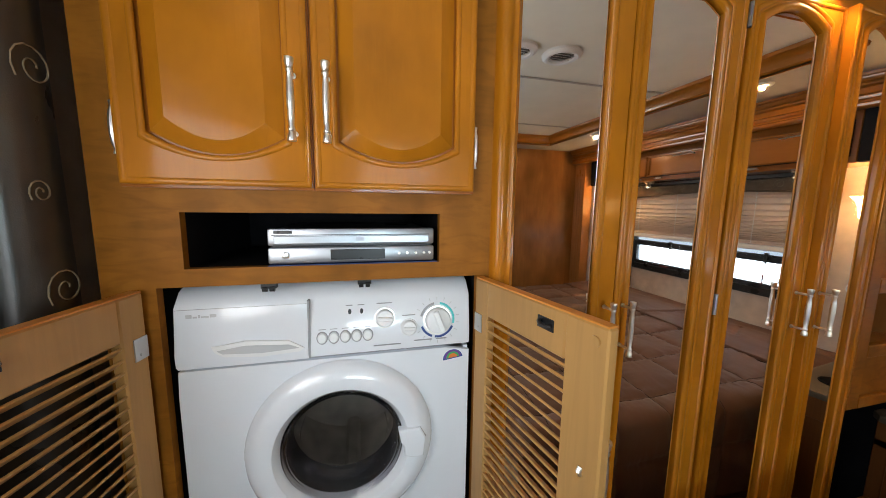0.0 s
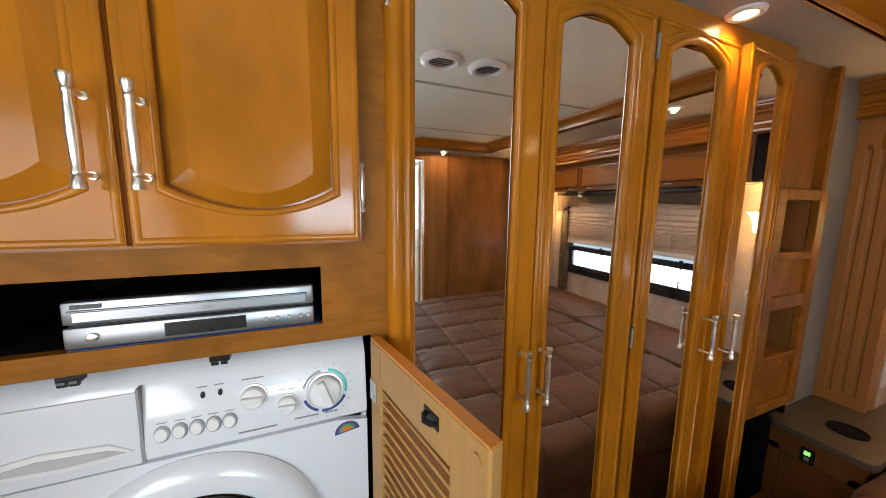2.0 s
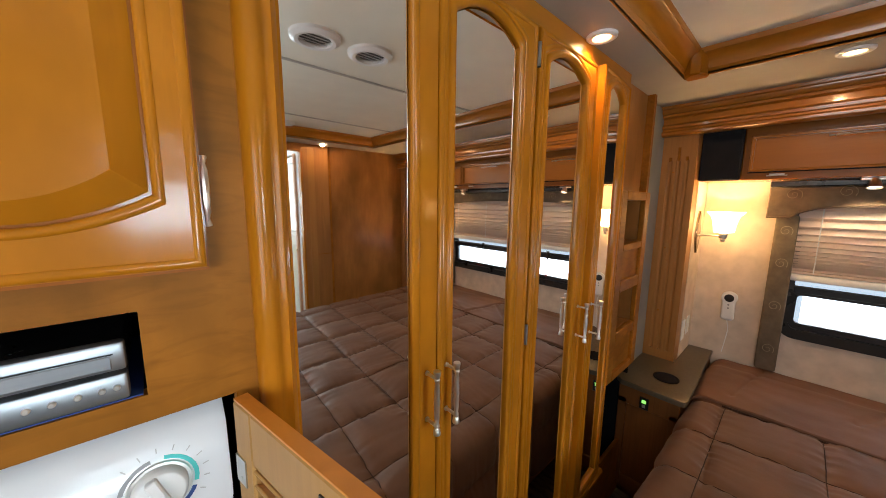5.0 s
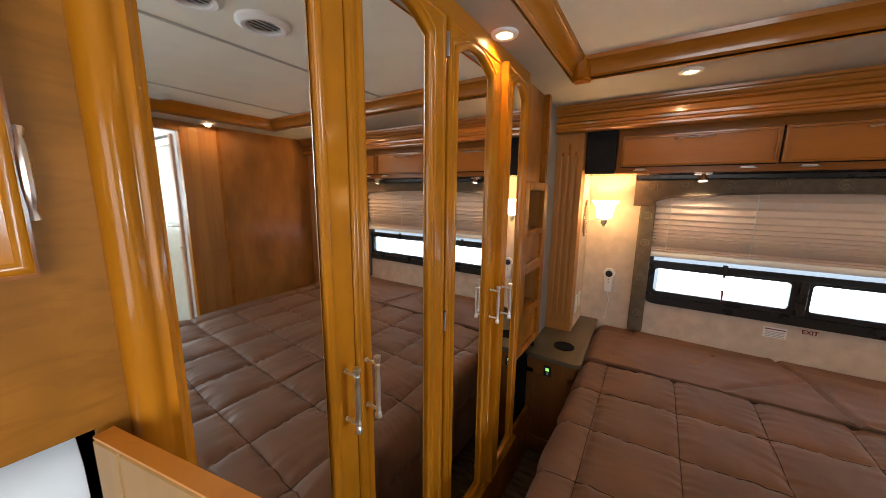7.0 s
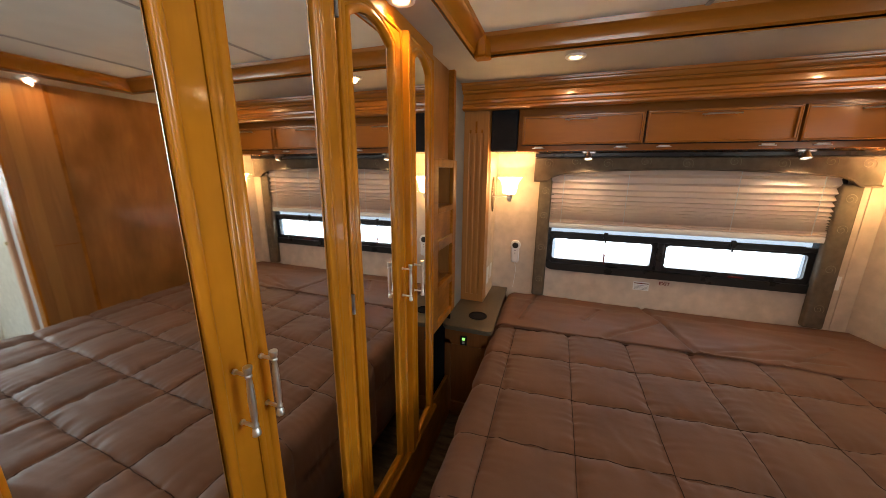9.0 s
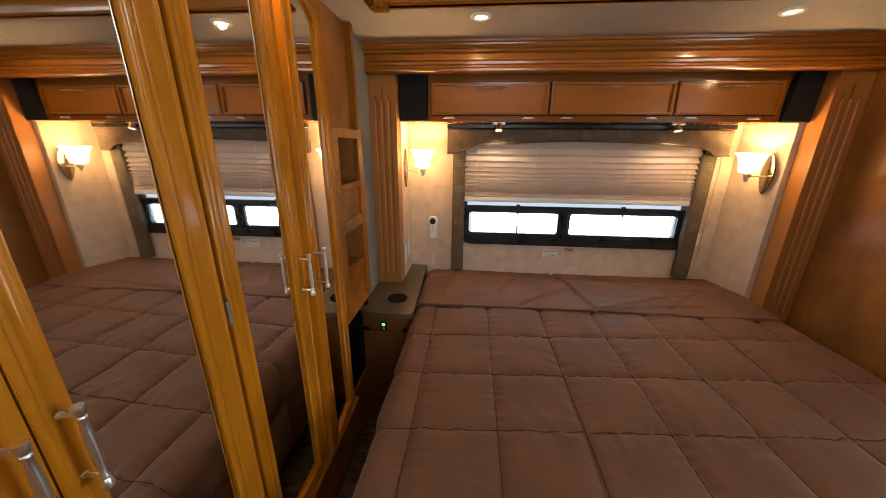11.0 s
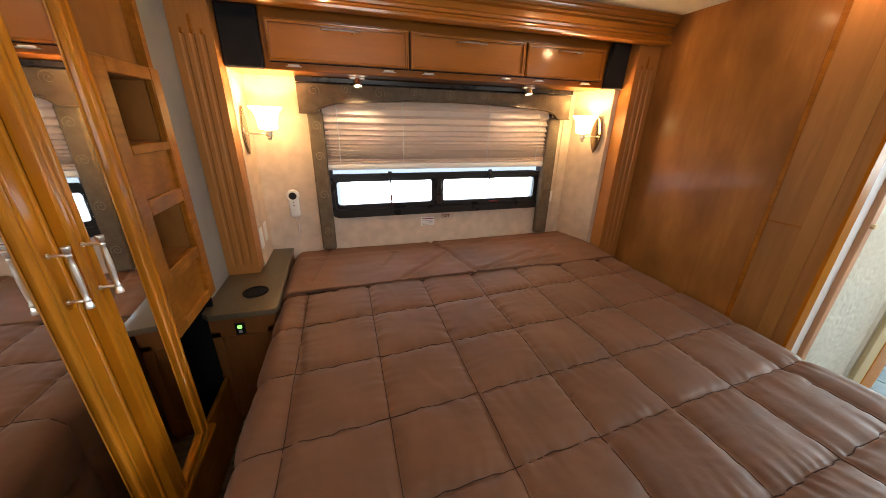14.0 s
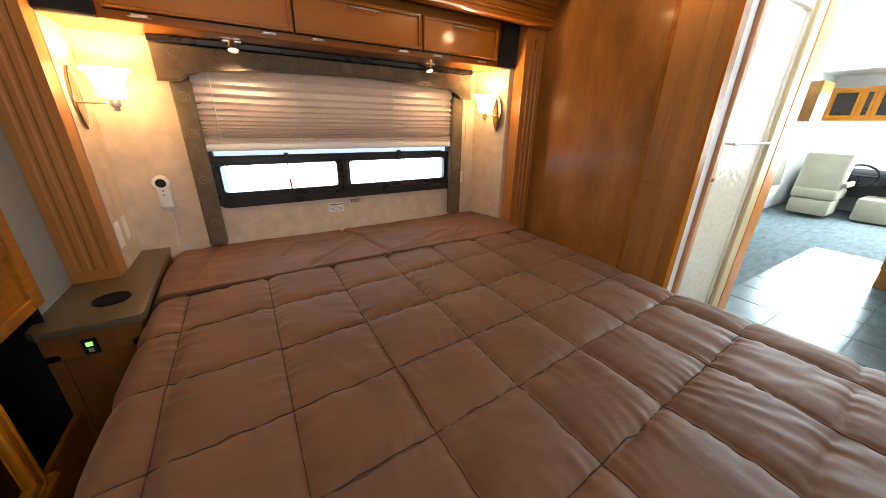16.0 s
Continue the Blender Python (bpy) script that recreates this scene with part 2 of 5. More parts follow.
def loft(a, b, axis, ca, cb):
    """A sloped skirt from outline a at height ca to outline b at cb, closed with a flat cap on b."""
    bm = bmesh.new()

    def at(p, q, c):
        return {"x": (c, p, q), "y": (p, c, q), "z": (p, q, c)}[axis]
    va, vb = ([bm.verts.new(at(p, q, c)) for p, q in pts] for pts, c in ((a, ca), (b, cb)))
    for i in range(len(a)):
        j = (i + 1) % len(a)
        bm.faces.new((va[i], va[j], vb[j], vb[i]))
    bm.faces.new(vb)
    bmesh.ops.recalc_face_normals(bm, faces=bm.faces)
    return bm


def round_bead(outline, centre, width, height, face, steps=7):
    """A half-round bead that follows outline(offset), standing out from the plane y = face."""
    bm = bmesh.new()
    rows = []
    for i in range(steps + 1):
        a = math.pi * i / steps
        pts = outline(centre + width * math.cos(a))
        rows.append([bm.verts.new((p, face - height * math.sin(a), q)) for p, q in pts])
    for r, s in zip(rows, rows[1:]):
        for i in range(len(r)):
            j = (i + 1) % len(r)
            bm.faces.new((r[i], r[j], s[j], s[i]))
    bmesh.ops.recalc_face_normals(bm, faces=bm.faces)
    return bm


def lathe(profile, seg=24, m=None):
    """Turned about z: (radius, z) pairs."""
    bm = bmesh.new()
    rows = []
    for r, z in profile:
        if r < 1e-6:
            rows.append([bm.verts.new((0, 0, z))])
        else:
            rows.append([bm.verts.new((r * math.cos(2 * math.pi * i / seg), r * math.sin(2 * math.pi * i / seg), z)) for i in range(seg)])
    for a, b in zip(rows, rows[1:]):
        for i in range(seg):
            j = (i + 1) % seg
            q = [a[i % len(a)], a[j % len(a)], b[j % len(b)], b[i % len(b)]]
            q = [v for k, v in enumerate(q) if v not in q[:k]]
            if len(q) > 2:
                bm.faces.new(q)
    bmesh.ops.recalc_face_normals(bm, faces=bm.faces)
    if m is not None:
        bmesh.ops.transform(bm, matrix=m, verts=bm.verts)
    return bm


def tube(pts, radius, seg=10):
    bm = bmesh.new()
    pts = [Vector(p) for p in pts]
    rad = radius if isinstance(radius, (list, tuple)) else [radius] * len(pts)
    rows = []
    for i, p in enumerate(pts):
        d = (pts[min(i + 1, len(pts) - 1)] - pts[max(i - 1, 0)]).normalized()
        u = d.orthogonal().normalized() if not rows else (u - d * u.dot(d)).normalized()
        w = d.cross(u)
        rows.append([bm.verts.new(p + (u * math.cos(2 * math.pi * k / seg) + w * math.sin(2 * math.pi * k / seg)) * rad[i]) for k in range(seg)])
    for a, b in zip(rows, rows[1:]):
        for k in range(seg):
            bm.faces.new((a[k], a[(k + 1) % seg], b[(k + 1) % seg], b[k]))
    bm.faces.new(rows[0]), bm.faces.new(rows[-1][::-1])
    bmesh.ops.recalc_face_normals(bm, faces=bm.faces)
    return bm


def joined(*bms):
    out = bmesh.new()
    for b in bms:
        me = bpy.data.meshes.new("tmp")
        b.to_mesh(me)
        b.free()
        out.from_mesh(me)
        bpy.data.meshes.remove(me)
    return out


def moved(bm, m):
    bmesh.ops.transform(bm, matrix=m, verts=bm.verts)
    return bm


def mesh_object(name, bm, mat, smooth=35):
    me = bpy.data.meshes.new(name)
    bm.to_mesh(me)
    bm.free()
    me.materials.append(mat)
    ob = new(name, me)
    if smooth:
        me.shade_smooth()
        me.set_sharp_from_angle(angle=radians(smooth))
    return ob


def solid(name, bm, mat, label="", category="", group="", kind=""):
    return tagged(mesh_object(name, bm, mat), label, category, group, kind)


def thing(name, place, label, category, group="", kind=""):
    e = new(name)
    e.empty_display_size = 0.05
    e.location = place
    return tagged(e, label, category, group, kind)


def part(name, bm, mat, parent, label="", smooth=35):
    ob = mesh_object(name, bm, mat, smooth)
    ob.parent = parent
    if parent.type == "EMPTY":
        ob.matrix_parent_inverse = Matrix.Translation(-Vector(parent.location))
    return tagged(ob, label)


def structure(name, bm, mat, label="", category=""):
    return tagged(mesh_object(name, bm, mat), label, category, "", "structure")


def arched(x0, x1, z0, z1, rise, top=True, n=14):
    """An outline with one bowed side, and the rectangle points that answer to it."""
    bow = []
    for i in range(n + 1):
        s = i / n
        bow.append((x0 + (x1 - x0) * s, rise * (1 - (2 * s - 1) ** 2)))
    if top:
        return [(x0, z0), (x1, z0)] + [(x, z1 - rise + h) for x, h in reversed(bow)]
    return [(x, z0 + rise - h) for x, h in bow] + [(x1, z1), (x0, z1)]


def hull(x0, x1, z0, z1, top=True, n=14):
    row = [(x0 + (x1 - x0) * i / n) for i in range(n + 1)]
    if top:
        return [(x0, z0), (x1, z0)] + [(x, z1) for x in reversed(row)]
    return [(x, z0) for x in row] + [(x1, z1), (x0, z1)]

# ---- the setting ----
SOF, TOP, FRONT = 2.05, 2.13, -1.86
structure("floor", B(-0.6, 2.45, FRONT - 0.1, 1.3, -0.05, 0), CARPET, "brown patterned carpet on the bedroom floor", "floor")
structure("hall_floor", B(-0.6, 2.6, -9.2, FRONT - 0.1, -0.05, -0.012), CARPET2, "grey-blue carpet of the front living area", "floor")
structure("wall_rear", B(-0.6, 2.8, 1.3, 1.4, 0, 2.3), GREYWALL, "plain wall behind the wardrobe", "wall")
structure("wall_west", joined(B(-0.6, -0.5, FRONT, -0.6, 0, 2.3), B(-0.6, -0.5, 0.28, 1.3, 0, 2.3), B(-0.6, -0.5, -0.6, 0.28, 0, 1.05), B(-0.6, -0.5, -0.6, 0.28, 1.85, 2.3)), VINYL, "pale marbled wall with a window opening", "wall")
structure("wall_recess_side", B(2.346, 2.40, 0.706, 1.3, 0, 2.045), GREYWALL, "plain wall behind the alcove pillar", "wall")
structure("wall_grey_strip", B(2.02, 2.345, 0.704, 0.78, 0, 2.045), GREYWALL, "narrow grey wall between wardrobe and slide-out", "wall")
structure("wall_front", joined(B(1.275, 2.8, FRONT - 0.05, FRONT, 0, 2.3), B(0.0, 1.275, FRONT - 0.05, FRONT, 1.98, 2.3), B(-0.6, 0.0, FRONT - 0.05, FRONT, 0, 2.3)), PANEL, "dark honey plywood wall beside the open doorway", "wall")
structure("ceiling", B(-0.6, 2.0, FRONT - 0.05, 0.7, TOP, TOP + 0.1), CEIL, "off-white padded ceiling with a recessed tray", "ceiling")
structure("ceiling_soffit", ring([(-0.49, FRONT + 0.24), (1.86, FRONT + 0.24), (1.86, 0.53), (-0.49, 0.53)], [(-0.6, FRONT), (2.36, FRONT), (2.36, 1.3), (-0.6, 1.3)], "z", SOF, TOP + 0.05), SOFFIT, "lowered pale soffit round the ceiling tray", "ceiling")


def crown(name, length, m):
    prof = [(0, 0), (0.0, 0.012), (0.012, 0.02), (0.018, 0.045), (0.036, 0.065), (0.05, 0.07), (0.056, 0.085), (-0.002, 0.085), (-0.002, 0.004)]
    return structure(name, moved(prism(prof, "x", 0, length, 0), m), WOOD_Y if "slide" in name else WOOD_X, "honey maple crown moulding round the ceiling tray", "moulding")


crown("trim_crown_slide", 2.15, Matrix(((0, -1, 0, 1.86), (1, 0, 0, FRONT + 0.24), (0, 0, 1, SOF - 0.005), (0, 0, 0, 1))))
crown("trim_crown_rear", 2.46, Matrix(((-1, 0, 0, 1.86), (0, -1, 0, 0.53), (0, 0, 1, SOF - 0.005), (0, 0, 0, 1))))
crown("trim_crown_front", 2.46, Matrix(((1, 0, 0, -0.6), (0, 1, 0, FRONT + 0.24), (0, 0, 1, SOF - 0.005), (0, 0, 0, 1))))
corner = structure("trim_crown_corner", prism([(1.80, 0.47), (1.80, 0.50), (1.825, 0.525), (1.875, 0.525), (1.875, 0.455), (1.835, 0.455)], "z", SOF - 0.012, TOP - 0.004, 0.006), WOOD, "carved maple corner block of the crown moulding", "moulding")
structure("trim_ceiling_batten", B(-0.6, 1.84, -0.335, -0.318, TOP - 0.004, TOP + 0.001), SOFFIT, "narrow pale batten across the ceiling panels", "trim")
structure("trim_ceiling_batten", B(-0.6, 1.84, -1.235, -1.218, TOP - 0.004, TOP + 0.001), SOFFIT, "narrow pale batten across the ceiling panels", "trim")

# slide-out: side walls, back wall with the window, floor under the bed
WX = 2.70
structure("wall_slide_near", prism([(2.442, 0.547), (2.442, 0.70), (2.80, 0.70), (2.80, 0.547)], "z", 0.0, 1.95), VINYL, "pale marbled side wall of the bed slide-out", "wall")
structure("wall_slide_far", prism([(2.442, -1.66), (2.442, -1.84), (2.80, -1.84), (2.80, -1.565), (2.70, -1.565)], "z", 0.0, 1.95), VINYL, "pale marbled side wall of the bed slide-out", "wall")
W0, W1, WZ0, WZ1 = -1.37, 0.165, 0.875, 1.56
structure("wall_slide_back", ring([(W0, WZ0), (W1, WZ0), (W1, WZ1), (W0, WZ1)], [(-1.6, 0), (0.547, 0), (0.547, 1.95), (-1.6, 1.95)], "x", WX, WX + 0.06), VINYL, "pale marbled wall above the bed head", "wall")
structure("ceiling_slide", B(2.362, 2.8, -1.86, 0.72, 1.95, 2.10), WOOD_Y, "board over the slide-out", "ceiling")
structure("floor_slide", B(2.45, 2.8, -1.86, 0.7, -0.05, 0), CARPET, "carpet under the bed slide-out", "floor")


def window():
    w = structure("window_1", ring([(W1 - 0.03, WZ0 + 0.03), (W0 + 0.03, WZ0 + 0.03), (W0 + 0.03, WZ1 - 0.03), (W1 - 0.03, WZ1 - 0.03)], [(W1, WZ0), (W0, WZ0), (W0, WZ1), (W1, WZ1)], "x", WX - 0.012, WX + 0.05), BLACKP, "black framed sliding window above the bed, two panes", "window")
    def rounded(y0, y1, z0, z1, r, n=5):
        pts = []
        for cy, cz, a in ((y1 - r, z0 + r, -90), (y1 - r, z1 - r, 0), (y0 + r, z1 - r, 90), (y0 + r, z0 + r, 180)):
            pts += [(cy + r * math.cos(radians(a + 90 * i / n)), cz + r * math.sin(radians(a + 90 * i / n))) for i in range(n + 1)]
        return pts
    part("flange", ring(rounded(W0 + 0.028, W1 - 0.028, 0.905, WZ1 - 0.03, 0.03), rounded(W0 - 0.006, W1 + 0.006, 0.853, WZ1 + 0.02, 0.06), "x", WX - 0.016, WX - 0.001), BLACKP, w, "rounded black window flange")
    for y0, y1 in ((W0 + 0.03, -0.577), (-0.54, W1 - 0.03)):
        part("sash", ring(rounded(y0 + 0.03, y1 - 0.015, 0.935, 1.085, 0.018), rounded(y0, y1, WZ0 + 0.03, 1.115, 0.004), "x", WX + 0.004, WX + 0.03), BLACKP, w)
        p = part("pane", prism(rounded(y0 + 0.02, y1 - 0.01, 0.925, 1.095, 0.018), "x", WX + 0.014, WX + 0.018), PANE, w)
        p.visible_shadow = False
    up = part("pane", B(WX + 0.014, WX + 0.018, W0 + 0.03, W1 - 0.03, 1.13, WZ1 - 0.03), PANE, w)
    up.visible_shadow = False
    part("mullion", B(WX - 0.006, WX + 0.03, -0.577, -0.54, WZ0 + 0.03, 1.12, bevel=0.003), BLACKP, w)
    part("meeting_rail", B(WX - 0.010, WX + 0.03, W0 + 0.03, W1 - 0.03, 1.10, 1.130, bevel=0.003), BLACKP, w)
    part("guide_rod", tube([(WX - 0.02, W0 + 0.1, 1.135), (WX - 0.02, W1 - 0.03, 1.135)], 0.005), BLACKP, w)
    for y in (-0.22, -0.93):
        part("latch", joined(B(WX - 0.028, WX - 0.010, y - 0.012, y + 0.012, 1.10, 1.15, bevel=0.003), B(WX - 0.026, WX - 0.016, y - 0.005, y + 0.005, 1.075, 1.10)), BLACKP, w)
    part("lock_stick", tube([(WX - 0.022, -0.226, 0.93), (WX - 0.026, -0.222, 1.0)], [0.004, 0.006]), RED, w, "red window release stick")
    part("release_tab", B(WX - 0.018, WX - 0.01, -1.02, -0.94, 0.912, 0.924, bevel=0.002), RED, w, "red release tab")


PANE = glassy("window_pane", (0.95, 0.97, 1.0), 0.0)
window()
# never in view, assumed from the sheen on washer and cabinet doors
structure("window_2", ring([(-0.57, 1.08), (0.25, 1.08), (0.25, 1.82), (-0.57, 1.82)], [(-0.6, 1.05), (0.28, 1.05), (0.28, 1.85), (-0.6, 1.85)], "x", -0.58, -0.505), BLACKP, "black framed side window, unseen, assumed from reflections", "window")
tagged(mesh_object("backdrop", B(4.6, 4.62, -5, 4, 1.15, 4), BACK, 0), "bright overexposed daylight outside", "backdrop", "", "structure")
tagged(mesh_object("backdrop_ground", B(4.58, 4.6, -5, 4, -1, 1.148), BACKLOW, 0), "pale sunlit ground outside", "backdrop", "", "structure")


# ---- washer cabinet and wardrobe ----
FY = 0.66


def pull(bms, x, z0, z1, y):
    """Turned bar handle with flared ends on two posts, upright."""
    m = z0 + 0.018, z1 - 0.018
    mid = (z0 + z1) / 2
    prof = [(0, z0), (0.0078, z0), (0.0082, z0 + 0.003), (0.0066, z0 + 0.012), (0.0048, z0 + 0.016), (0.0062, z0 + 0.018), (0.0062, z0 + 0.021), (0.0046, z0 + 0.025), (0.0058, mid - 0.03), (0.0068, mid), (0.0058, mid + 0.03), (0.0046, z1 - 0.025), (0.0062, z1 - 0.021), (0.0062, z1 - 0.018), (0.0048, z1 - 0.016), (0.0066, z1 - 0.012), (0.0082, z1 - 0.003), (0.0078, z1), (0, z1)]
    bms.append(lathe(prof, 12, Matrix.Translation((x, y - 0.034, 0))))
    for z in m:
        bms.append(tube([(x, y, z), (x, y - 0.034, z)], 0.0036, 8))
        bms.append(tube([(x, y, z), (x, y - 0.003, z)], 0.0055, 10))


def barrel_hinge(x, z, y, h=0.055):
    return joined(tube([(x, y - 0.006, z - h / 2), (x, y - 0.006, z + h / 2)], 0.005, 8), B(x - 0.012, x + 0.004, y - 0.003, y + 0.002, z - h / 2 + 0.006, z + h / 2 - 0.006))


def fancy_hinge(x, z, y):
    """Bowed finial hinge at a cabinet door."""
    pts = [(x, y - 0.004 - 0.008 * math.sin(math.pi * i / 10), z - 0.042 + 0.084 * i / 10) for i in range(11)]
    return joined(tube(pts, [0.0055, 0.003] + [0.0045] * 7 + [0.003, 0.0055], 8), B(x - 0.003, x + 0.005, y - 0.002, y + 0.001, z - 0.02, z + 0.02))


def washer_cabinet():
    c = thing("washer_cabinet", (0, FY, 0), "honey maple built-in cabinet holding washer and disc player, louvred doors open", "cabinet")
    y0, y1 = FY, FY + 0.02
    part("stile", B(-0.42, -0.337, y0, y1, 0, SOF), FRAME, c)
    part("stile", B(0.284, 0.312, y0, y1, 0, SOF), FRAME, c)
    for a, b in ((0, 0.40), (1.281, 1.315), (1.42, 1.47), (2.0, SOF)):
        part("rail", B(-0.337, 0.284, y0, y1, a, b), FRAME, c)
    part("slot_post", B(-0.337, -0.29, y0, y1, 1.315, 1.42), FRAME, c)
    part("slot_post", B(0.194, 0.284, y0, y1, 1.315, 1.42), FRAME, c)
    part("backing", B(-0.337, 0.284, y0, y1, 1.47, 2.0), FRAME, c)
    part("niche_mat", B(-0.15, 0.19, FY + 0.004, 0.9, 1.3142, 1.3165), NAVY, c, "dark blue mat in the niche")
    # lining painted black for the unlit inside of the niche
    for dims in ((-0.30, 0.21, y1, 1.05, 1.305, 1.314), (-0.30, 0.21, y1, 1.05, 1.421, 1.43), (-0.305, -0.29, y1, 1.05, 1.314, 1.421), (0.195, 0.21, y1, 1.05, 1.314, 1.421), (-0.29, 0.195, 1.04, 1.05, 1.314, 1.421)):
        part("lining_board", B(*dims), DARK, c, "niche lining with its inner shade painted black")
    # bay boards carry the shade round the washer as near-black colour
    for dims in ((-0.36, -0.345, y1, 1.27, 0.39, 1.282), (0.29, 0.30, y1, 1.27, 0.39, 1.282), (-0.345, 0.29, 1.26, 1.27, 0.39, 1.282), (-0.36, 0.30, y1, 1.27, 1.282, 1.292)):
        part("bay_board", B(*dims), DARK, c, "washer bay board, shade painted near-black")
    part("bay_floor", B(-0.345, 0.29, y1, 1.26, 0.37, 0.40), FRAME, c)
    part("side_panel", B(-0.42, -0.405, y1, 1.29, 0, SOF), PANEL, c)
    for x0, x1, hx, side in ((-0.362, -0.060, -0.085, -1), (-0.053, 0.262, -0.027, 1)):
        z0, z1 = 1.468, 2.015
        d = part("cabinet_door", ring(arched(x0 + 0.034, x1 - 0.034, z0 + 0.044, z1 - 0.044, 0.035, False), hull(x0, x1, z0, z1, False), "y", y0 - 0.021, y0 - 0.001), WOOD, c, "glossy honey maple raised-panel door")
        part("bead", round_bead(lambda o: arched(x0 + 0.037 + o, x1 - 0.037 - o, z0 + 0.047 + o, z1 - 0.047 - o, 0.034, False), 0.0, 0.006, 0.006, y0 - 0.0175), WOOD, d, smooth=80)
        part("edge_roll", round_bead(lambda o: hull(x0 + o, x1 - o, z0 + o, z1 - o, False), 0.006, 0.006, 0.004, y0 - 0.0195), WOOD, d, smooth=80)
        part("panel_field", prism(arched(x0 + 0.03, x1 - 0.03, z0 + 0.04, z1 - 0.04, 0.035, False), "y", y0 - 0.011, y0 - 0.005), GROOVE_SHADE, d)
        part("raised_panel", loft(arched(x0 + 0.046, x1 - 0.046, z0 + 0.056, z1 - 0.056, 0.034, False), arched(x0 + 0.074, x1 - 0.074, z0 + 0.078, z1 - 0.078, 0.034, False), "y", y0 - 0.0112, y0 - 0.0245), WOOD, d, smooth=9)
        part("door_edge", ring([(x0 + 0.006, z0 + 0.006), (x1 - 0.006, z0 + 0.006), (x1 - 0.006, z1 - 0.006), (x0 + 0.006, z1 - 0.006)], [(x0 - 0.003, z0 - 0.005), (x1 + 0.003, z0 - 0.005), (x1 + 0.003, z1 + 0.004), (x0 - 0.003, z1 + 0.004)], "y", y0 - 0.013, y0 - 0.0015), GROOVE_SHADE, d)
        bms = []
        pull(bms, hx, 1.546, 1.683, y0 - 0.021)
        part("handle", joined(*bms), CHROME, d, "polished nickel bar handle")
        ex = x1 + 0.006 if side > 0 else x0 - 0.006
        for z in (1.56, 1.92):
            part("hinge", fancy_hinge(ex, z, y0 - 0.002), CHROME, d, "nickel bowed hinge")

    def louvred(hinge, end, name, flip):
        """A louvred door that stands open on its hinge edge."""
        hx, hy = hinge
        ex, ey = end
        w = math.hypot(ex - hx, ey - hy)
        ux, uy = (ex - hx) / w, (ey - hy) / w
        m = Matrix(((ux, -uy, 0, hx), (uy, ux, 0, hy), (0, 0, 1, 0), (0, 0, 0, 1)))
        z0, z1 = 0.42, 1.278
        s = 1 if flip else -1
        t0, t1 = (0, 0.02) if flip else (-0.02, 0)
        d = part(name, moved(joined(B(0, 0.05, t0, t1, z0, z1, bevel=0.003), B(w - 0.075, w, t0, t1, z0, z1, bevel=0.003), B(0.05, w - 0.075, t0, t1, z1 - 0.075, z1, bevel=0.003), B(0.05, w - 0.075, t0, t1, z0, z0 + 0.07, bevel=0.003)), m), RAW, c, "open louvred maple door")
        part("top_edge", moved(B(0.002, w - 0.002, t0 + 0.001, t1 - 0.001, z1, z1 + 0.003), m), EDGE, d, "bright orange end grain edge")
        n = 33
        slat_mesh = None
        for i in range(n):
            z = z0 + 0.085 + i * (z1 - z0 - 0.175) / (n - 1)
            if slat_mesh is None:
                q = part("slat", moved(B(0.048, w - 0.073, -0.011, 0.011, -0.0022, 0.0022, bevel=0.001), pose(0, (t0 + t1) / 2, 0, 40 * s)), RAW, d)
                slat_mesh = q.data
                q.matrix_basis = m @ Matrix.Translation((0, 0, z))
            else:
                q = new("slat", slat_mesh)
                q.parent, q.matrix_basis = d, m @ Matrix.Translation((0, 0, z))
        face = t1 if s > 0 else t0
        o = 0.002 * s
        for z in (1.18, 0.70):
            part("hinge_leaf", moved(joined(B(0.002, 0.03, min(face, face + o), max(face, face + o), z - 0.02, z + 0.02), lathe([(0, 0), (0.003, 0), (0.002, 0.001), (0, 0.001)], 8, pose(0.018, face + o, z - 0.01, -90 * s))), m), STEEL, d, "zinc hinge leaf")
        part("catch", moved(joined(B(0.206, 0.242, min(face, face + o), max(face, face + o), 1.238, 1.258), tube([(0.210, face + o, 1.248), (0.216, face + 4 * o, 1.251), (0.224, face + 6 * o, 1.248), (0.232, face + 3 * o, 1.245), (0.238, face + o, 1.248)], 0.004, 8)), m), BLACKP, d, "dark sprung door catch")
        for z in (1.05, 0.87):
            part("strike", moved(tube([(w - 0.03, face, z - 0.006), (w - 0.03, face + 2 * o, z), (w - 0.03, face, z + 0.006)], 0.004, 8), m), CHROME, d)
        part("bumper", moved(lathe([(0, 0), (0.008, 0), (0.008, 0.003), (0, 0.004)], 12, pose(w - 0.02, face, 1.255, -90 * s)), m), RAW, d)
        bms = []
        pull(bms, 0, 0.95, 1.08, 0)
        part("handle", moved(joined(*bms), m @ pose(w - 0.03, t0 if s > 0 else t1, 0, 0, 0, 0 if s > 0 else 180)), CHROME, d, "polished nickel bar handle")

    louvred((0.296, 0.652), (0.362, 0.318), "louvred_door", False)
    louvred((-0.372, 0.652), (-0.424, 0.330), "louvred_door", True)
    for x in (-0.15, 0.033):
        part("roller_catch", joined(B(x - 0.014, x + 0.014, y0 - 0.002, y0 + 0.012, 1.272, 1.281), tube([(x - 0.011, y0 - 0.001, 1.271), (x - 0.002, y0 - 0.001, 1.271)], 0.0055, 8), tube([(x + 0.002, y0 - 0.001, 1.271), (x + 0.011, y0 - 0.001, 1.271)], 0.0055, 8)), BLACKP, c, "dark double roller catch")


washer_cabinet()


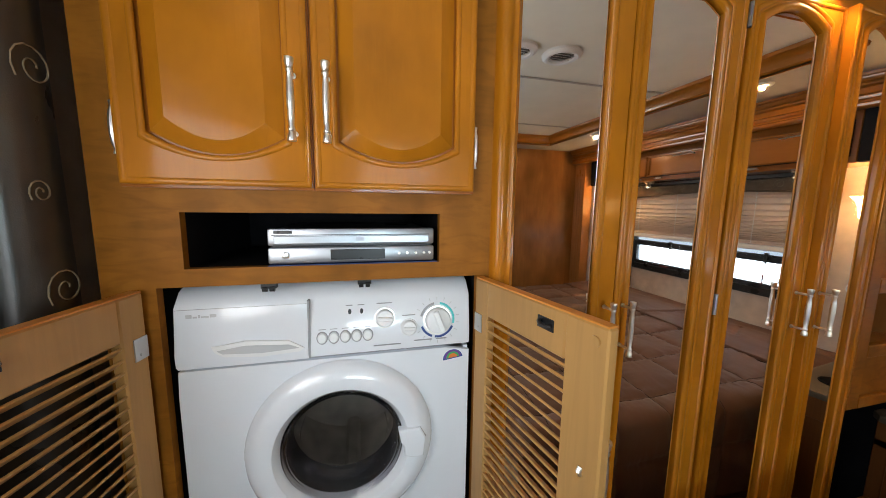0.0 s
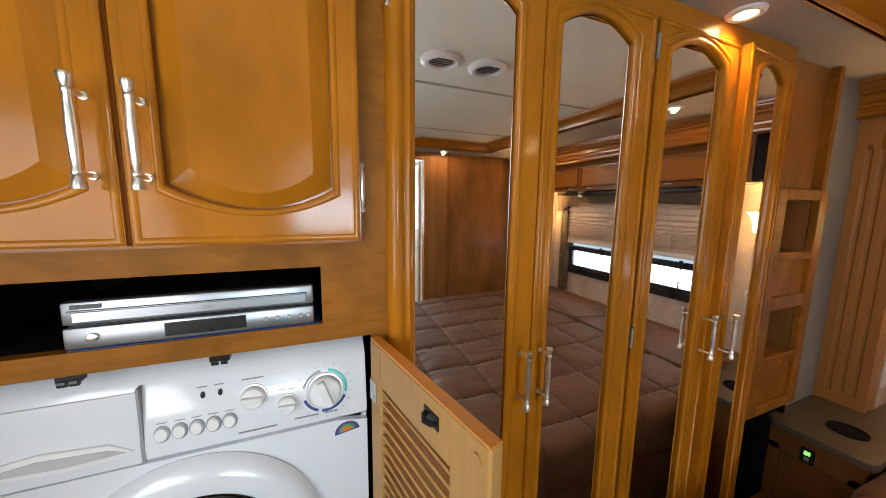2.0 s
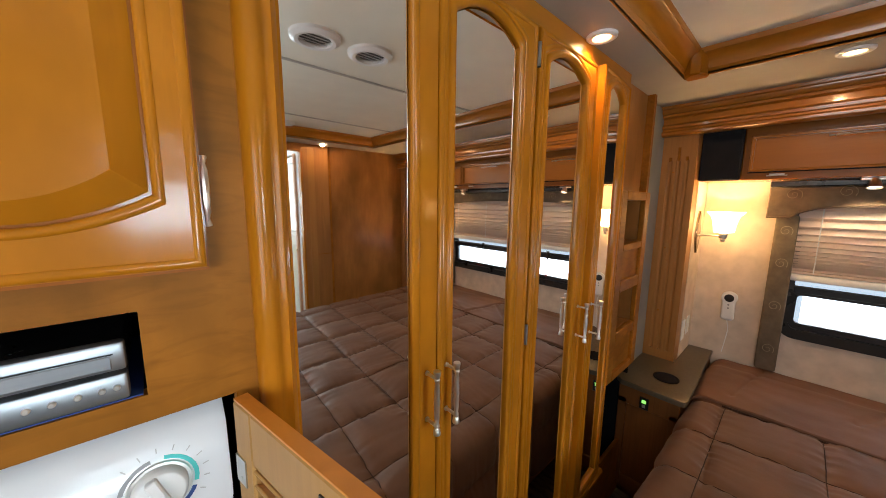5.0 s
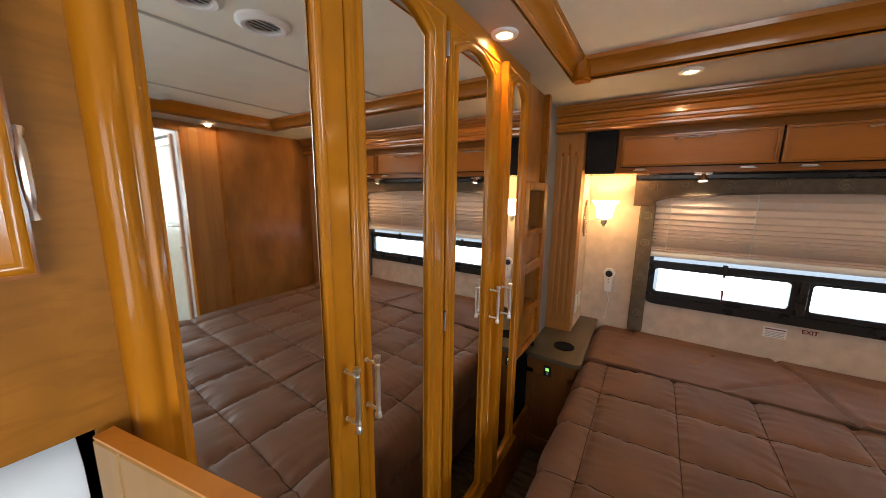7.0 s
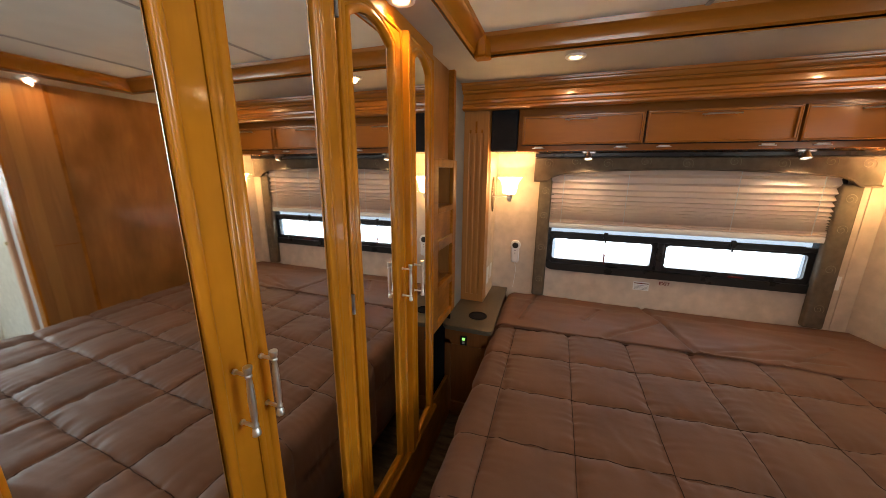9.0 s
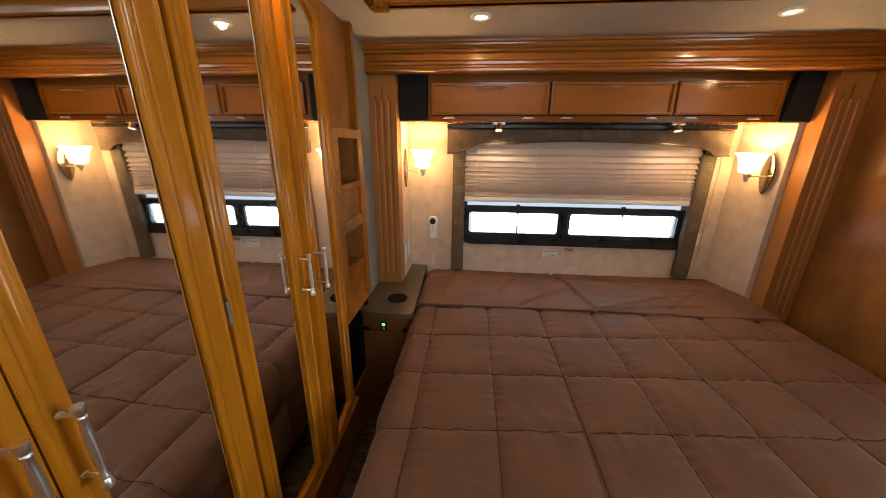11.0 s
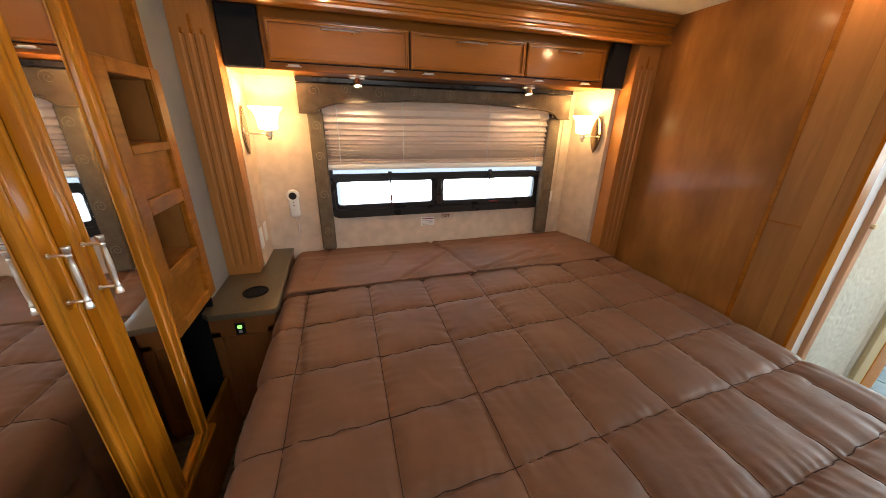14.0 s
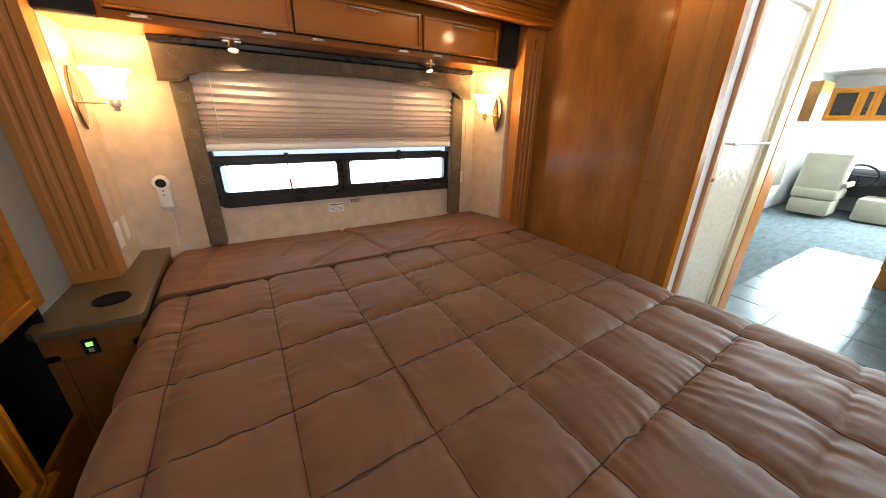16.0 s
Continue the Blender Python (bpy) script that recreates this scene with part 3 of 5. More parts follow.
def wardrobe():
    c = thing("mirrored_wardrobe", (1.0, FY, 0), "honey maple wardrobe with four arched mirror doors", "wardrobe")
    part("carcass", joined(B(0.312, 1.66, FY + 0.03, 1.28, 0.05, 0.32), B(0.312, 1.66, 0.70, 1.28, 0.32, SOF)), FRAME, c)
    part("plinth", B(0.312, 2.02, FY + 0.012, FY + 0.03, 0, 0.31, bevel=0.002), FRAME, c)
    part("base_moulding", prism([(FY + 0.012, 0.31), (FY - 0.004, 0.31), (FY - 0.012, 0.30), (FY - 0.012, 0.285), (FY + 0.0, 0.27), (FY + 0.012, 0.265)], "x", 0.312, 1.70), WOOD_X, c)
    part("head_rail", B(0.312, 1.66, FY - 0.002, FY + 0.03, 2.0, SOF, bevel=0.002), WOOD_X, c)
    prof = [(0.312, FY), (0.314, FY - 0.016), (0.324, FY - 0.026), (0.336, FY - 0.026), (0.341, FY - 0.018), (0.346, FY - 0.018), (0.352, FY - 0.024), (0.360, FY - 0.018), (0.364, FY), (0.364, FY + 0.012), (0.312, FY + 0.012)]
    part("corner_moulding", prism(prof, "z", 0, SOF), WOOD, c, "rounded glossy corner moulding", smooth=75)
    for x0, x1, m0, m1, hs in ((0.364, 0.656, 0.366, 0.595, 1), (0.659, 0.995, 0.700, 0.925, -1), (1.008, 1.357, 1.055, 1.285, 1), (1.360, 1.66, 1.415, 1.605, -1)):
        z0, z1 = 0.315, 2.0
        g0, g1, rise = 0.365, 1.968, 0.042
        d = part("mirror_door", ring(arched(m0, m1, g0, g1, rise), hull(x0, x1, z0, z1), "y", FY - 0.003, FY + 0.018), WOOD, c, "maple framed arched mirror door")
        part("bead", round_bead(lambda o: arched(m0 - o, m1 + o, g0 - o, g1 + o, rise), 0.006, 0.009, 0.009, FY - 0.001), WOOD, d, smooth=80)
        if m0 - x0 > 0.01:
            part("bead", round_bead(lambda o: arched(m0 - o, m1 + o, g0 - o, g1 + o, rise), 0.024, 0.006, 0.004, FY - 0.002), WOOD, d, smooth=80)
            part("edge_roll", round_bead(lambda o: hull(x0 + o, x1 - o, z0 + o, z1 - o), 0.007, 0.0065, 0.006, FY - 0.002), WOOD, d, smooth=80)
        part("mirror", prism(arched(m0 - 0.004, m1 + 0.004, g0 - 0.004, g1 + 0.004, rise), "y", FY + 0.005, FY + 0.009), MIRROR, d, "clear mirror glass", smooth=0)
        hx = {0.364: 0.627, 0.659: 0.684, 1.008: 1.322, 1.360: 1.386}[x0]
        bms = []
        pull(bms, hx, 1.062, 1.205, FY - 0.006)
        part("handle", joined(*bms), CHROME, d, "polished nickel bar handle")
        if hs < 0 and x0 > 1.3:  # the last door stands a little ajar on its far hinge
            d.matrix_basis = Matrix.Translation((1.66, FY, 0)) @ Matrix.Rotation(radians(4.2), 4, "Z") @ Matrix.Translation((-1.66, -FY, 0))
        if x0 in (0.659, 1.008):
            for z in (1.169, 1.93):
                part("hinge", barrel_hinge(1.001, z, FY, 0.06), STEEL, d, "zinc butt hinge")
    part("hinge", fancy_hinge(0.314, 1.905, FY - 0.014), CHROME, c, "nickel bowed hinge")
    part("hinge_gap", B(0.995, 1.008, FY + 0.012, FY + 0.03, 0.3, 2.0), DARK, c)


wardrobe()


def niche_cabinet():
    c = thing("niche_cabinet", (1.85, FY, 0.7), "tall maple corner cabinet with two open cubbies and two panels", "cabinet")
    x0, x1, y0 = 1.663, 2.02, FY + 0.005
    part("upper_panel", B(x0, x1, y0 + 0.03, y0 + 0.045, 1.60, SOF), PANEL, c)
    part("upper_post", B(x1 - 0.03, x1, y0, y0 + 0.03, 1.60, SOF), FRAME, c)
    ox0, ox1 = x0 + 0.062, x1 - 0.062
    for a, b in ((0.74, 0.78), (0.93, 0.975), (1.16, 1.21), (1.345, 1.375), (1.565, 1.605)):
        part("rail", B(ox0, ox1, y0 - 0.012, y0 + 0.012, a, b, bevel=0.003), FRAME, c)
    part("stile", B(x0, ox0, y0 - 0.012, y0 + 0.012, 0.74, 1.605, bevel=0.004), FRAME, c)
    part("stile", B(ox1, x1, y0 - 0.012, y0 + 0.012, 0.74, 1.605, bevel=0.004), FRAME, c)
    for a, b in ((0.975, 1.16), (1.375, 1.565)):
        part("cubby", joined(B(ox0 - 0.01, ox1 + 0.01, y0 + 0.15, y0 + 0.16, a - 0.01, b + 0.01), B(ox0 - 0.012, ox0, y0 + 0.012, y0 + 0.15, a, b), B(ox1, ox1 + 0.012, y0 + 0.012, y0 + 0.15, a, b), B(ox0 - 0.01, ox1 + 0.01, y0 + 0.012, y0 + 0.15, a - 0.012, a), B(ox0 - 0.01, ox1 + 0.01, y0 + 0.012, y0 + 0.15, b, b + 0.012)), PANEL, c, "open brown cubby")
    for a, b in ((0.78, 0.93), (1.21, 1.345)):
        part("panel", B(ox0, ox1, y0 + 0.002, y0 + 0.008, a, b), FRAME, c)
    # back and sides coloured near-black to stand for the shade in the recess
    part("back", B(x0, x1, y0 + 0.2, y0 + 0.22, 0, SOF), DARK, c, "recess under the cubbies, its shade painted near-black")
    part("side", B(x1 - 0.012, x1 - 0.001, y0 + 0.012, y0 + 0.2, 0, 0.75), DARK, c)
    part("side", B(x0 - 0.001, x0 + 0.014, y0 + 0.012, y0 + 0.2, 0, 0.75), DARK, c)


niche_cabinet()

# ---- washer ----


def washer():
    w = thing("washing_machine", (-0.03, 0.9, 0.40), "white front-loading washer dryer with smoked round door", "washer")
    x0, x1, yf = -0.325, 0.272, 0.674
    n = 48
    cx, cz, ax0, ax1, az0, az1 = -0.018, 0.905, x0, x1, 0.402, 1.1085
    hole, edge = [], []
    for i in range(n):
        a = 2 * math.pi * (i + 0.5) / n
        ca, sa = math.cos(a), math.sin(a)
        hole.append((cx + 0.165 * ca, cz + 0.165 * sa))
        k = min((ax1 - cx) / ca if ca > 0 else (ax0 - cx) / ca, (az1 - cz) / sa if sa > 0 else (az0 - cz) / sa)
        edge.append((cx + k * ca, cz + k * sa))
    part("front_panel", ring(hole, edge, "y", yf, yf + 0.012), WHITE, w)
    part("body", joined(B(x0, x0 + 0.01, yf + 0.012, 1.22, 0.402, 1.105), B(x1 - 0.01, x1, yf + 0.012, 1.22, 0.402, 1.105), B(x0, x1, 1.21, 1.22, 0.402, 1.105), B(x0, x1, yf + 0.012, 1.22, 0.402, 0.41)), WHITE, w)
    fas = prism([(yf + 0.012, 1.108), (yf - 0.004, 1.118), (yf - 0.006, 1.14), (yf + 0.006, 1.235), (yf + 0.03, 1.262), (yf + 0.06, 1.272), (1.22, 1.272), (1.22, 1.108)], "x", x0, x1, 0.005, 2)
    part("control_panel", fas, WHITE, w)
    part("drawer", prism([(yf - 0.0065, 1.116), (yf - 0.0085, 1.14), (yf + 0.002, 1.232), (yf + 0.012, 1.232), (yf + 0.012, 1.116)], "x", x0 + 0.004, -0.083, 0.003, 2), WHITE, w, "white detergent drawer")
    part("drawer_seam", B(-0.083, -0.079, yf - 0.006, yf + 0.01, 1.116, 1.24), GREYP, w)
    # scooped handle of the drawer
    hp = [(-0.26, 1.158), (-0.20, 1.166), (-0.12, 1.160), (-0.09, 1.142), (-0.10, 1.134), (-0.17, 1.130), (-0.24, 1.136), (-0.255, 1.146)]
    part("drawer_grip", prism(hp, "y", yf - 0.0105, yf + 0.005, 0.003, 2), PLASTIC, w)
    # flat grey plate paints the shade inside the scoop
    part("grip_shadow", prism([(-0.25, 1.150), (-0.20, 1.157), (-0.12, 1.152), (-0.1, 1.143), (-0.17, 1.139), (-0.24, 1.143)], "y", yf - 0.0115, yf - 0.0095), PRINT, w)
    C = (-0.018, 0.905)
    m = Matrix.Translation((C[0], yf, C[1])) @ Matrix.Rotation(radians(90), 4, "X")
    d = part("porthole_door", lathe([(0.197, -0.004), (0.20, 0.004), (0.195, 0.016), (0.182, 0.026), (0.160, 0.032), (0.143, 0.028), (0.133, 0.016), (0.128, 0.0), (0.128, -0.004)], 64, m), WHITE, w, "thick white round door rim")
    part("door_glass", lathe([(0.131, 0.010), (0.127, 0.014), (0.120, 0.008), (0.114, -0.020), (0.098, -0.040), (0.0, -0.048), (0.0, -0.054), (0.102, -0.046), (0.119, -0.024), (0.125, 0.002), (0.131, 0.008), (0.131, 0.010)], 48, m), PORTHOLE, d, "smoked bowl glass")
    part("gasket", lathe([(0.134, 0.002), (0.128, -0.02), (0.128, -0.09), (0.15, -0.10)], 48, m), RUBBER, d)
    part("drum", lathe([(0.15, -0.09), (0.2, -0.1), (0.2, -0.35), (0.0, -0.36)], 48, m), DRUM, d, "perforated steel drum")
    for k in range(3):
        a = 0.6 + k * 2.09
        part("paddle", moved(B(-0.02, 0.02, -0.015, 0.03, -0.33, -0.11, bevel=0.01), m @ Matrix.Translation((0.18 * math.cos(a), 0.18 * math.sin(a), 0)) @ Matrix.Rotation(a + 1.57, 4, "Z")), DRUM, d)
    part("latch", prism([(0.100, 0.94), (0.150, 0.94), (0.163, 0.915), (0.158, 0.87), (0.138, 0.868), (0.115, 0.875), (0.112, 0.90), (0.105, 0.91)], "y", yf - 0.037, yf - 0.016, 0.006, 3), WHITE, d, "white door grip")

    def py(z):
        return yf - 0.006 + (z - 1.14) * 0.126

    def knob(x, z, r, h):
        base = Matrix.Translation((x, py(z), z)) @ Matrix.Rotation(radians(90 - 7), 4, "X")
        k = part("knob", joined(lathe([(r, -0.004), (r, h * 0.5), (r * 0.9, h * 0.75), (r * 0.84, h * 0.8), (0, h * 0.8)], 28, base), moved(B(-r * 0.22, r * 0.22, -r * 0.86, r * 0.86, h * 0.5, h * 1.25, bevel=0.002), base @ Matrix.Rotation(0.35 if r > 0.02 else 1.5, 4, "Z"))), PLASTIC, w)
        part("collar", lathe([(r * 1.04, -0.002), (r * 1.18, 0.0), (r * 1.14, 0.0028), (r * 1.02, 0.003)], 28, base), CHROME if r > 0.018 else PLASTIC, k)
        return base
    knob(0.075, 1.191, 0.0195, 0.018)
    knob(0.128, 1.166, 0.0165, 0.016)
    big = knob(0.194, 1.178, 0.029, 0.022)
    # printed scale round the large knob
    for a0, a1, mat in ((100, 165, GREYP), (-15, 80, TEAL), (-100, -25, NAVY), (-160, -110, NAVY)):
        n = 8
        pin = [(0.036 * math.cos(radians(a0 + (a1 - a0) * i / n)), 0.036 * math.sin(radians(a0 + (a1 - a0) * i / n))) for i in range(n + 1)]
        pout = [(0.041 * math.cos(radians(a0 + (a1 - a0) * i / n)), 0.041 * math.sin(radians(a0 + (a1 - a0) * i / n))) for i in range(n + 1)]
        part("printed_scale", moved(prism(pin + pout[::-1], "z", 0.0, 0.0006), big), mat, w, "coloured printed programme scale")
    for i in range(16):
        a = radians(-150 + i * 20)
        part("print_mark", moved(B(0.046, 0.053, -0.0006, 0.0006, 0, 0.0006), big @ Matrix.Rotation(a, 4, "Z")), PRINT, w)
    for i in range(5):
        x, z = -0.056 + i * 0.0235, 1.157
        base = Matrix.Translation((x, py(z), z)) @ Matrix.Rotation(radians(83), 4, "X")
        part("button", lathe([(0.0092, -0.003), (0.0092, 0.004), (0.008, 0.006), (0, 0.0065)], 18, base @ Matrix.Diagonal((1, 1.2, 1, 1))), PLASTIC, w)
        part("button_ring", lathe([(0.0098, -0.002), (0.0116, 0.0), (0.0108, 0.0012), (0.0096, 0.0012)], 18, base @ Matrix.Diagonal((1, 1.2, 1, 1))), GREYP, w)
        part("print_mark", moved(B(-0.007, 0.007, 0.017, 0.0185, 0, 0.0005), base), GREYP, w)
    for x in (0.001, 0.026):
        part("indicator", moved(lathe([(0.0035, -0.002), (0.0035, 0.001), (0, 0.0012)], 12), Matrix.Translation((x, py(1.209), 1.209)) @ Matrix.Rotation(radians(83), 4, "X") @ Matrix.Diagonal((1, 1.7, 1, 1))), BLACKP, w)
        part("print_mark", B(x - 0.008, x + 0.006, py(1.222) - 0.0005, py(1.222) + 0.001, 1.2215, 1.2235), GREYP, w)
    for x0_, x1_, z, mat in ((0.058, 0.092, 1.222, GREYP), (0.113, 0.143, 1.192, GREYP), (0.05, 0.11, 1.13, GREYP), (0.14, 0.18, 1.134, GREYP), (0.19, 0.215, 1.134, GREYP)):
        part("print_line", B(x0_, x1_, py(z) - 0.0006, py(z) + 0.001, z, z + 0.0022), mat, w)
    # name mark as plain bars, and a fine line of print below it
    for i, (a, b, h) in enumerate(((-0.302, -0.292, 0.011), (-0.290, -0.283, 0.007), (-0.281, -0.278, 0.010), (-0.276, -0.263, 0.007), (-0.261, -0.250, 0.010), (-0.246, -0.222, 0.004))):
        part("name_bar", B(a, b, yf - 0.0075 + 0.0085 * 0.9, yf + 0.004, 1.212, 1.212 + h), PRINT, w)
    for a, b in ((-0.302, -0.255), (-0.250, -0.20), (-0.195, -0.16), (-0.15, -0.115)):
        part("print_line", B(a, b, yf - 0.001, yf + 0.003, 1.204, 1.2055), PRINT, w)
    half = [(0.024 * math.cos(math.pi * i / 12), 0.022 * math.sin(math.pi * i / 12)) for i in range(13)]
    s = part("sticker", moved(prism(half, "y", yf - 0.0008, yf + 0.001), Matrix.Translation((0.233, 0, 1.080)) @ Matrix.Rotation(radians(-8), 4, "Y")), NAVY, w, "dark rainbow half-moon sticker")
    for k, mat in ((0.85, PURPLE), (0.65, GREENP), (0.45, ORANGEP)):
        part("band", moved(prism([(a * k, b * k + 0.003) for a, b in half], "y", yf - 0.0012 - (1 - k) * 0.001, yf), Matrix.Translation((0.233, 0, 1.080)) @ Matrix.Rotation(radians(-8), 4, "Y")), mat, s)


washer()


def disc_player():
    d = thing("disc_player", (0.016, 0.8, 1.315), "slim silver disc player tilted in the cabinet niche", "disc player")
    x0, x1, y = -0.147, 0.180, 0.652
    part("case", B(x0 + 0.004, x1 - 0.004, y + 0.012, 0.93, 1.320, 1.386, bevel=0.002), BLACKP, d)
    part("faceplate_upper", B(x0, x1, y + 0.002, y + 0.02, 1.356, 1.390, bevel=0.004, seg=2), SILVER, d, "brushed silver upper fascia")
    part("faceplate_lower", B(x0, x1, y, y + 0.02, 1.321, 1.353, bevel=0.004, seg=2), SILVER, d, "brushed silver lower fascia")
    part("tray_line", B(x0 + 0.008, x1 - 0.01, y + 0.0006, y + 0.004, 1.3765, 1.378), BLACKP, d)
    part("tray_door", B(x0 + 0.012, x1 - 0.012, y + 0.0004, y + 0.004, 1.360, 1.3755, bevel=0.001), SILVER, d)
    part("display", B(-0.032, 0.076, y - 0.0012, y + 0.004, 1.327, 1.348, bevel=0.001), BLACKP, d, "black display window")
    for x, r in ((-0.115, 0.0065), (0.105, 0.003), (0.122, 0.003), (0.140, 0.003), (0.158, 0.003), (0.170, 0.003)):
        b = part("button", lathe([(r, -0.002), (r, 0.003), (r * 0.7, 0.004), (0, 0.004)], 16, Matrix.Translation((x, y, 1.338)) @ Matrix.Rotation(radians(90), 4, "X")), CHROME, d)
    part("badge", B(x0 + 0.012, x0 + 0.045, y + 0.0005, y + 0.004, 1.380, 1.386), BLACKP, d)
    part("badge", B(0.018, 0.034, y - 0.0001, y + 0.002, 1.365, 1.372), GREYP, d)
    for x in (x0 + 0.05, x1 - 0.05):
        part("foot", lathe([(0, 0), (0.012, 0), (0.012, 0.006), (0, 0.006)], 12, Matrix.Translation((x, y + 0.04, 1.314))), BLACKP, d)


disc_player()

# ---- bed ----
BED_L, BED_R, FOOT, HEAD, BTOP = 0.405, -1.63, 0.545, 2.685, 0.625
LX = [0.43, 0.71, 0.985, 1.24, 1.52, 1.81, 2.10]


def near(v, lines):
    """Distance to the nearest stitched line, and the width of the cell that v lies in."""
    return min(abs(v - a) for a in lines)


def bed():
    b = thing("bed", (1.55, -0.6, 0), "wide bed under a brown quilted comforter with folded top", "bed")
    part("base", B(0.62, 2.68, -1.56, 0.33, 0.0, 0.30, bevel=0.01), PANEL, b)
    part("mattress", B(0.58, 2.68, -1.60, 0.37, 0.30, 0.585, bevel=0.04, seg=3), BEIGE, b)
    # cross-section: down one side, over the top, down the other
    side = 0.42
    R = 0.055
    sec = []
    nside = 26
    for i in range(nside):
        sec.append((BED_L + 0.012 * (1 - i / nside), BTOP - R - (side - R) * (1 - i / nside), 1.0, 0.0))
    for i in range(8):
        a = math.pi / 2 * i / 8
        sec.append((BED_L - R + R * math.cos(a), BTOP - R + R * math.sin(a), math.cos(a), math.sin(a)))
    ntop = 216
    for i in range(ntop + 1):
        sec.append((BED_L - R + (BED_R - BED_L + 2 * R) * i / ntop, BTOP, 0.0, 1.0))
    for i in range(1, 9):
        a = math.pi / 2 * (1 - i / 8)
        sec.append((BED_R + R - R * math.cos(a), BTOP - R + R * math.sin(a), -math.cos(a), math.sin(a)))
    for i in range(1, nside):
        sec.append((BED_R, BTOP - R - (side - R) * i / nside, -1.0, 0.0))
    nx = 230
    bm = bmesh.new()
    rows = []
    run = [0.0]
    for p, q in zip(sec, sec[1:]):
        run.append(run[-1] + math.hypot(p[0] - q[0], p[1] - q[1]))
    zero = run[next(i for i, s in enumerate(sec) if s[3] == 1.0 and s[0] <= 0.288)]
    cross = [zero - 0.2925 * 2, zero - 0.2925] + [zero + 0.2925 * i for i in range(10)]
    x_end = 2.125
    def foot(y):
        return FOOT - 0.19 * min(1, max(0, (-0.12 - y) / 0.8))
    for i in range(nx + 1):
        row = []
        for k, (y, z, ny, nz) in enumerate(sec):
            f = foot(y)
            x = f + (x_end - f) * i / nx
            drop = (1 - (x - f) / 0.06) ** 2 if x < f + 0.06 else 0.0
            s = run[k]
            wob = 0.010 * (noise.noise((x * 2.3, s * 2.1, 3.1))) + 0.004 * noise.noise((x * 7, s * 7, 1.7))
            dx, ds = near(x + 0.062 * (y - 0.29) + wob, LX), near(s + wob * 1.3, cross)
            puff = 0.018 * ((1 - math.exp(-dx / 0.024)) * (1 - math.exp(-ds / 0.024))) ** 0.7
            seam = min(dx, ds)
            ang = noise.noise((x * 3, s * 3, 9.0)) * 3
            wr = 0.0062 * noise.noise((x * 40 + ang, s * 5, 0.3)) * math.exp(-ds / 0.05) + 0.0062 * noise.noise((x * 5, s * 40 + ang, 6.3)) * math.exp(-dx / 0.05)
            wr += 0.0045 * max(0, -0.35 - y) * noise.noise((x * 3.0 + 2, s * 14, 5.5))
            wr += 0.006 * noise.noise((x * 9 + s * 22 + ang, s * 4 - x * 2, 2.6)) * max(0, noise.noise((x * 2.4, s * 2.4, 8.8)) + 0.25)
            wr += 0.006 * noise.noise((x * 5.1, s * 5.7, 4.4))
            sag = -0.012 * max(0, 1 - abs(x - 1.1) / 0.8)
            h = puff + wr
            zz = z + nz * (h + sag) - drop * 0.14 * nz
            row.append(bm.verts.new((x, y + ny * h + (0.02 * noise.noise((x * 4, 0, 0)) * (1 - nz)), zz)))
        rows.append(row)
    for a, c in zip(rows, rows[1:]):
        for k in range(len(a) - 1):
            bm.faces.new((a[k], c[k], c[k + 1], a[k + 1]))
    bmesh.ops.recalc_face_normals(bm, faces=bm.faces)
    grid = [[v.co.copy() for v in r] for r in rows]
    q = part("comforter", bm, QUILT, b, "brown box-stitched polyester comforter", smooth=180)
    for x in LX[1:-1]:
        pts = []
        for k in range(nside + 2, len(sec) - nside - 2, 3):
            j = max(0, min(nx, round((x - 0.062 * (sec[k][0] - 0.29) - foot(sec[k][0])) / (x_end - foot(sec[k][0])) * nx)))
            pts.append(tuple(grid[j][k]))
        part("seam", tube([(a, b, c_ + 0.0004) for a, b, c_ in pts], 0.0017, 5), SEAM, q, "dark stitched seam")
    for c0 in cross[2:9]:
        k = min(range(len(run)), key=lambda a: abs(run[a] - c0))
        part("seam", tube([(grid[j][k].x, grid[j][k].y, grid[j][k].z + 0.0004) for j in range(10, nx, 3)], 0.0017, 5), SEAM, q, "dark stitched seam")
    # smooth turned-back top by the pillows, with loose creases
    bm = bmesh.new()
    nx2, rows = 60, []
    for i in range(nx2 + 1):
        u = i / nx2
        x = 2.105 + (HEAD - 2.105) * u
        row = []
        for k, (y, z, ny, nz) in enumerate(sec):
            s = run[k]
            fold = 0.016 + 0.004 * noise.noise((s * 6, 0.0, 3.0)) * (1 - u)
            crease = 0.0
            for (ax, ay, bx, by) in ((2.11, -0.62, 2.68, -0.50), (2.12, -0.20, 2.40, -0.52), (2.12, -0.66, 2.30, -1.1), (2.12, -0.7, 2.2, -1.25), (2.2, 0.28, 2.66, 0.20), (2.12, -1.0, 2.36, -1.3), (2.5, -0.2, 2.3, -0.1)):
                ex, ey = bx - ax, by - ay
                tt = max(0, min(1, ((x - ax) * ex + (y - ay) * ey) / (ex * ex + ey * ey)))
                dd = math.hypot(x - ax - tt * ex, y - ay - tt * ey)
                crease -= (0.016 if ay == -0.62 else 0.007) * math.exp(-(dd / 0.010) ** 2) - 0.003 * math.exp(-((dd - 0.03) / 0.02) ** 2)
            hump = 0.018 * math.sin(math.pi * min(1, u * 1.15 + 0.08)) ** 0.7
            wr = 0.006 * noise.noise((x * 5, s * 3.5, 2.0)) + 0.003 * noise.noise((x * 16, s * 9, 7.0))
            h = fold + crease * nz + wr + hump * nz
            row.append(bm.verts.new((x, y + ny * (h + 0.004), z + nz * h)))
        rows.append(row)
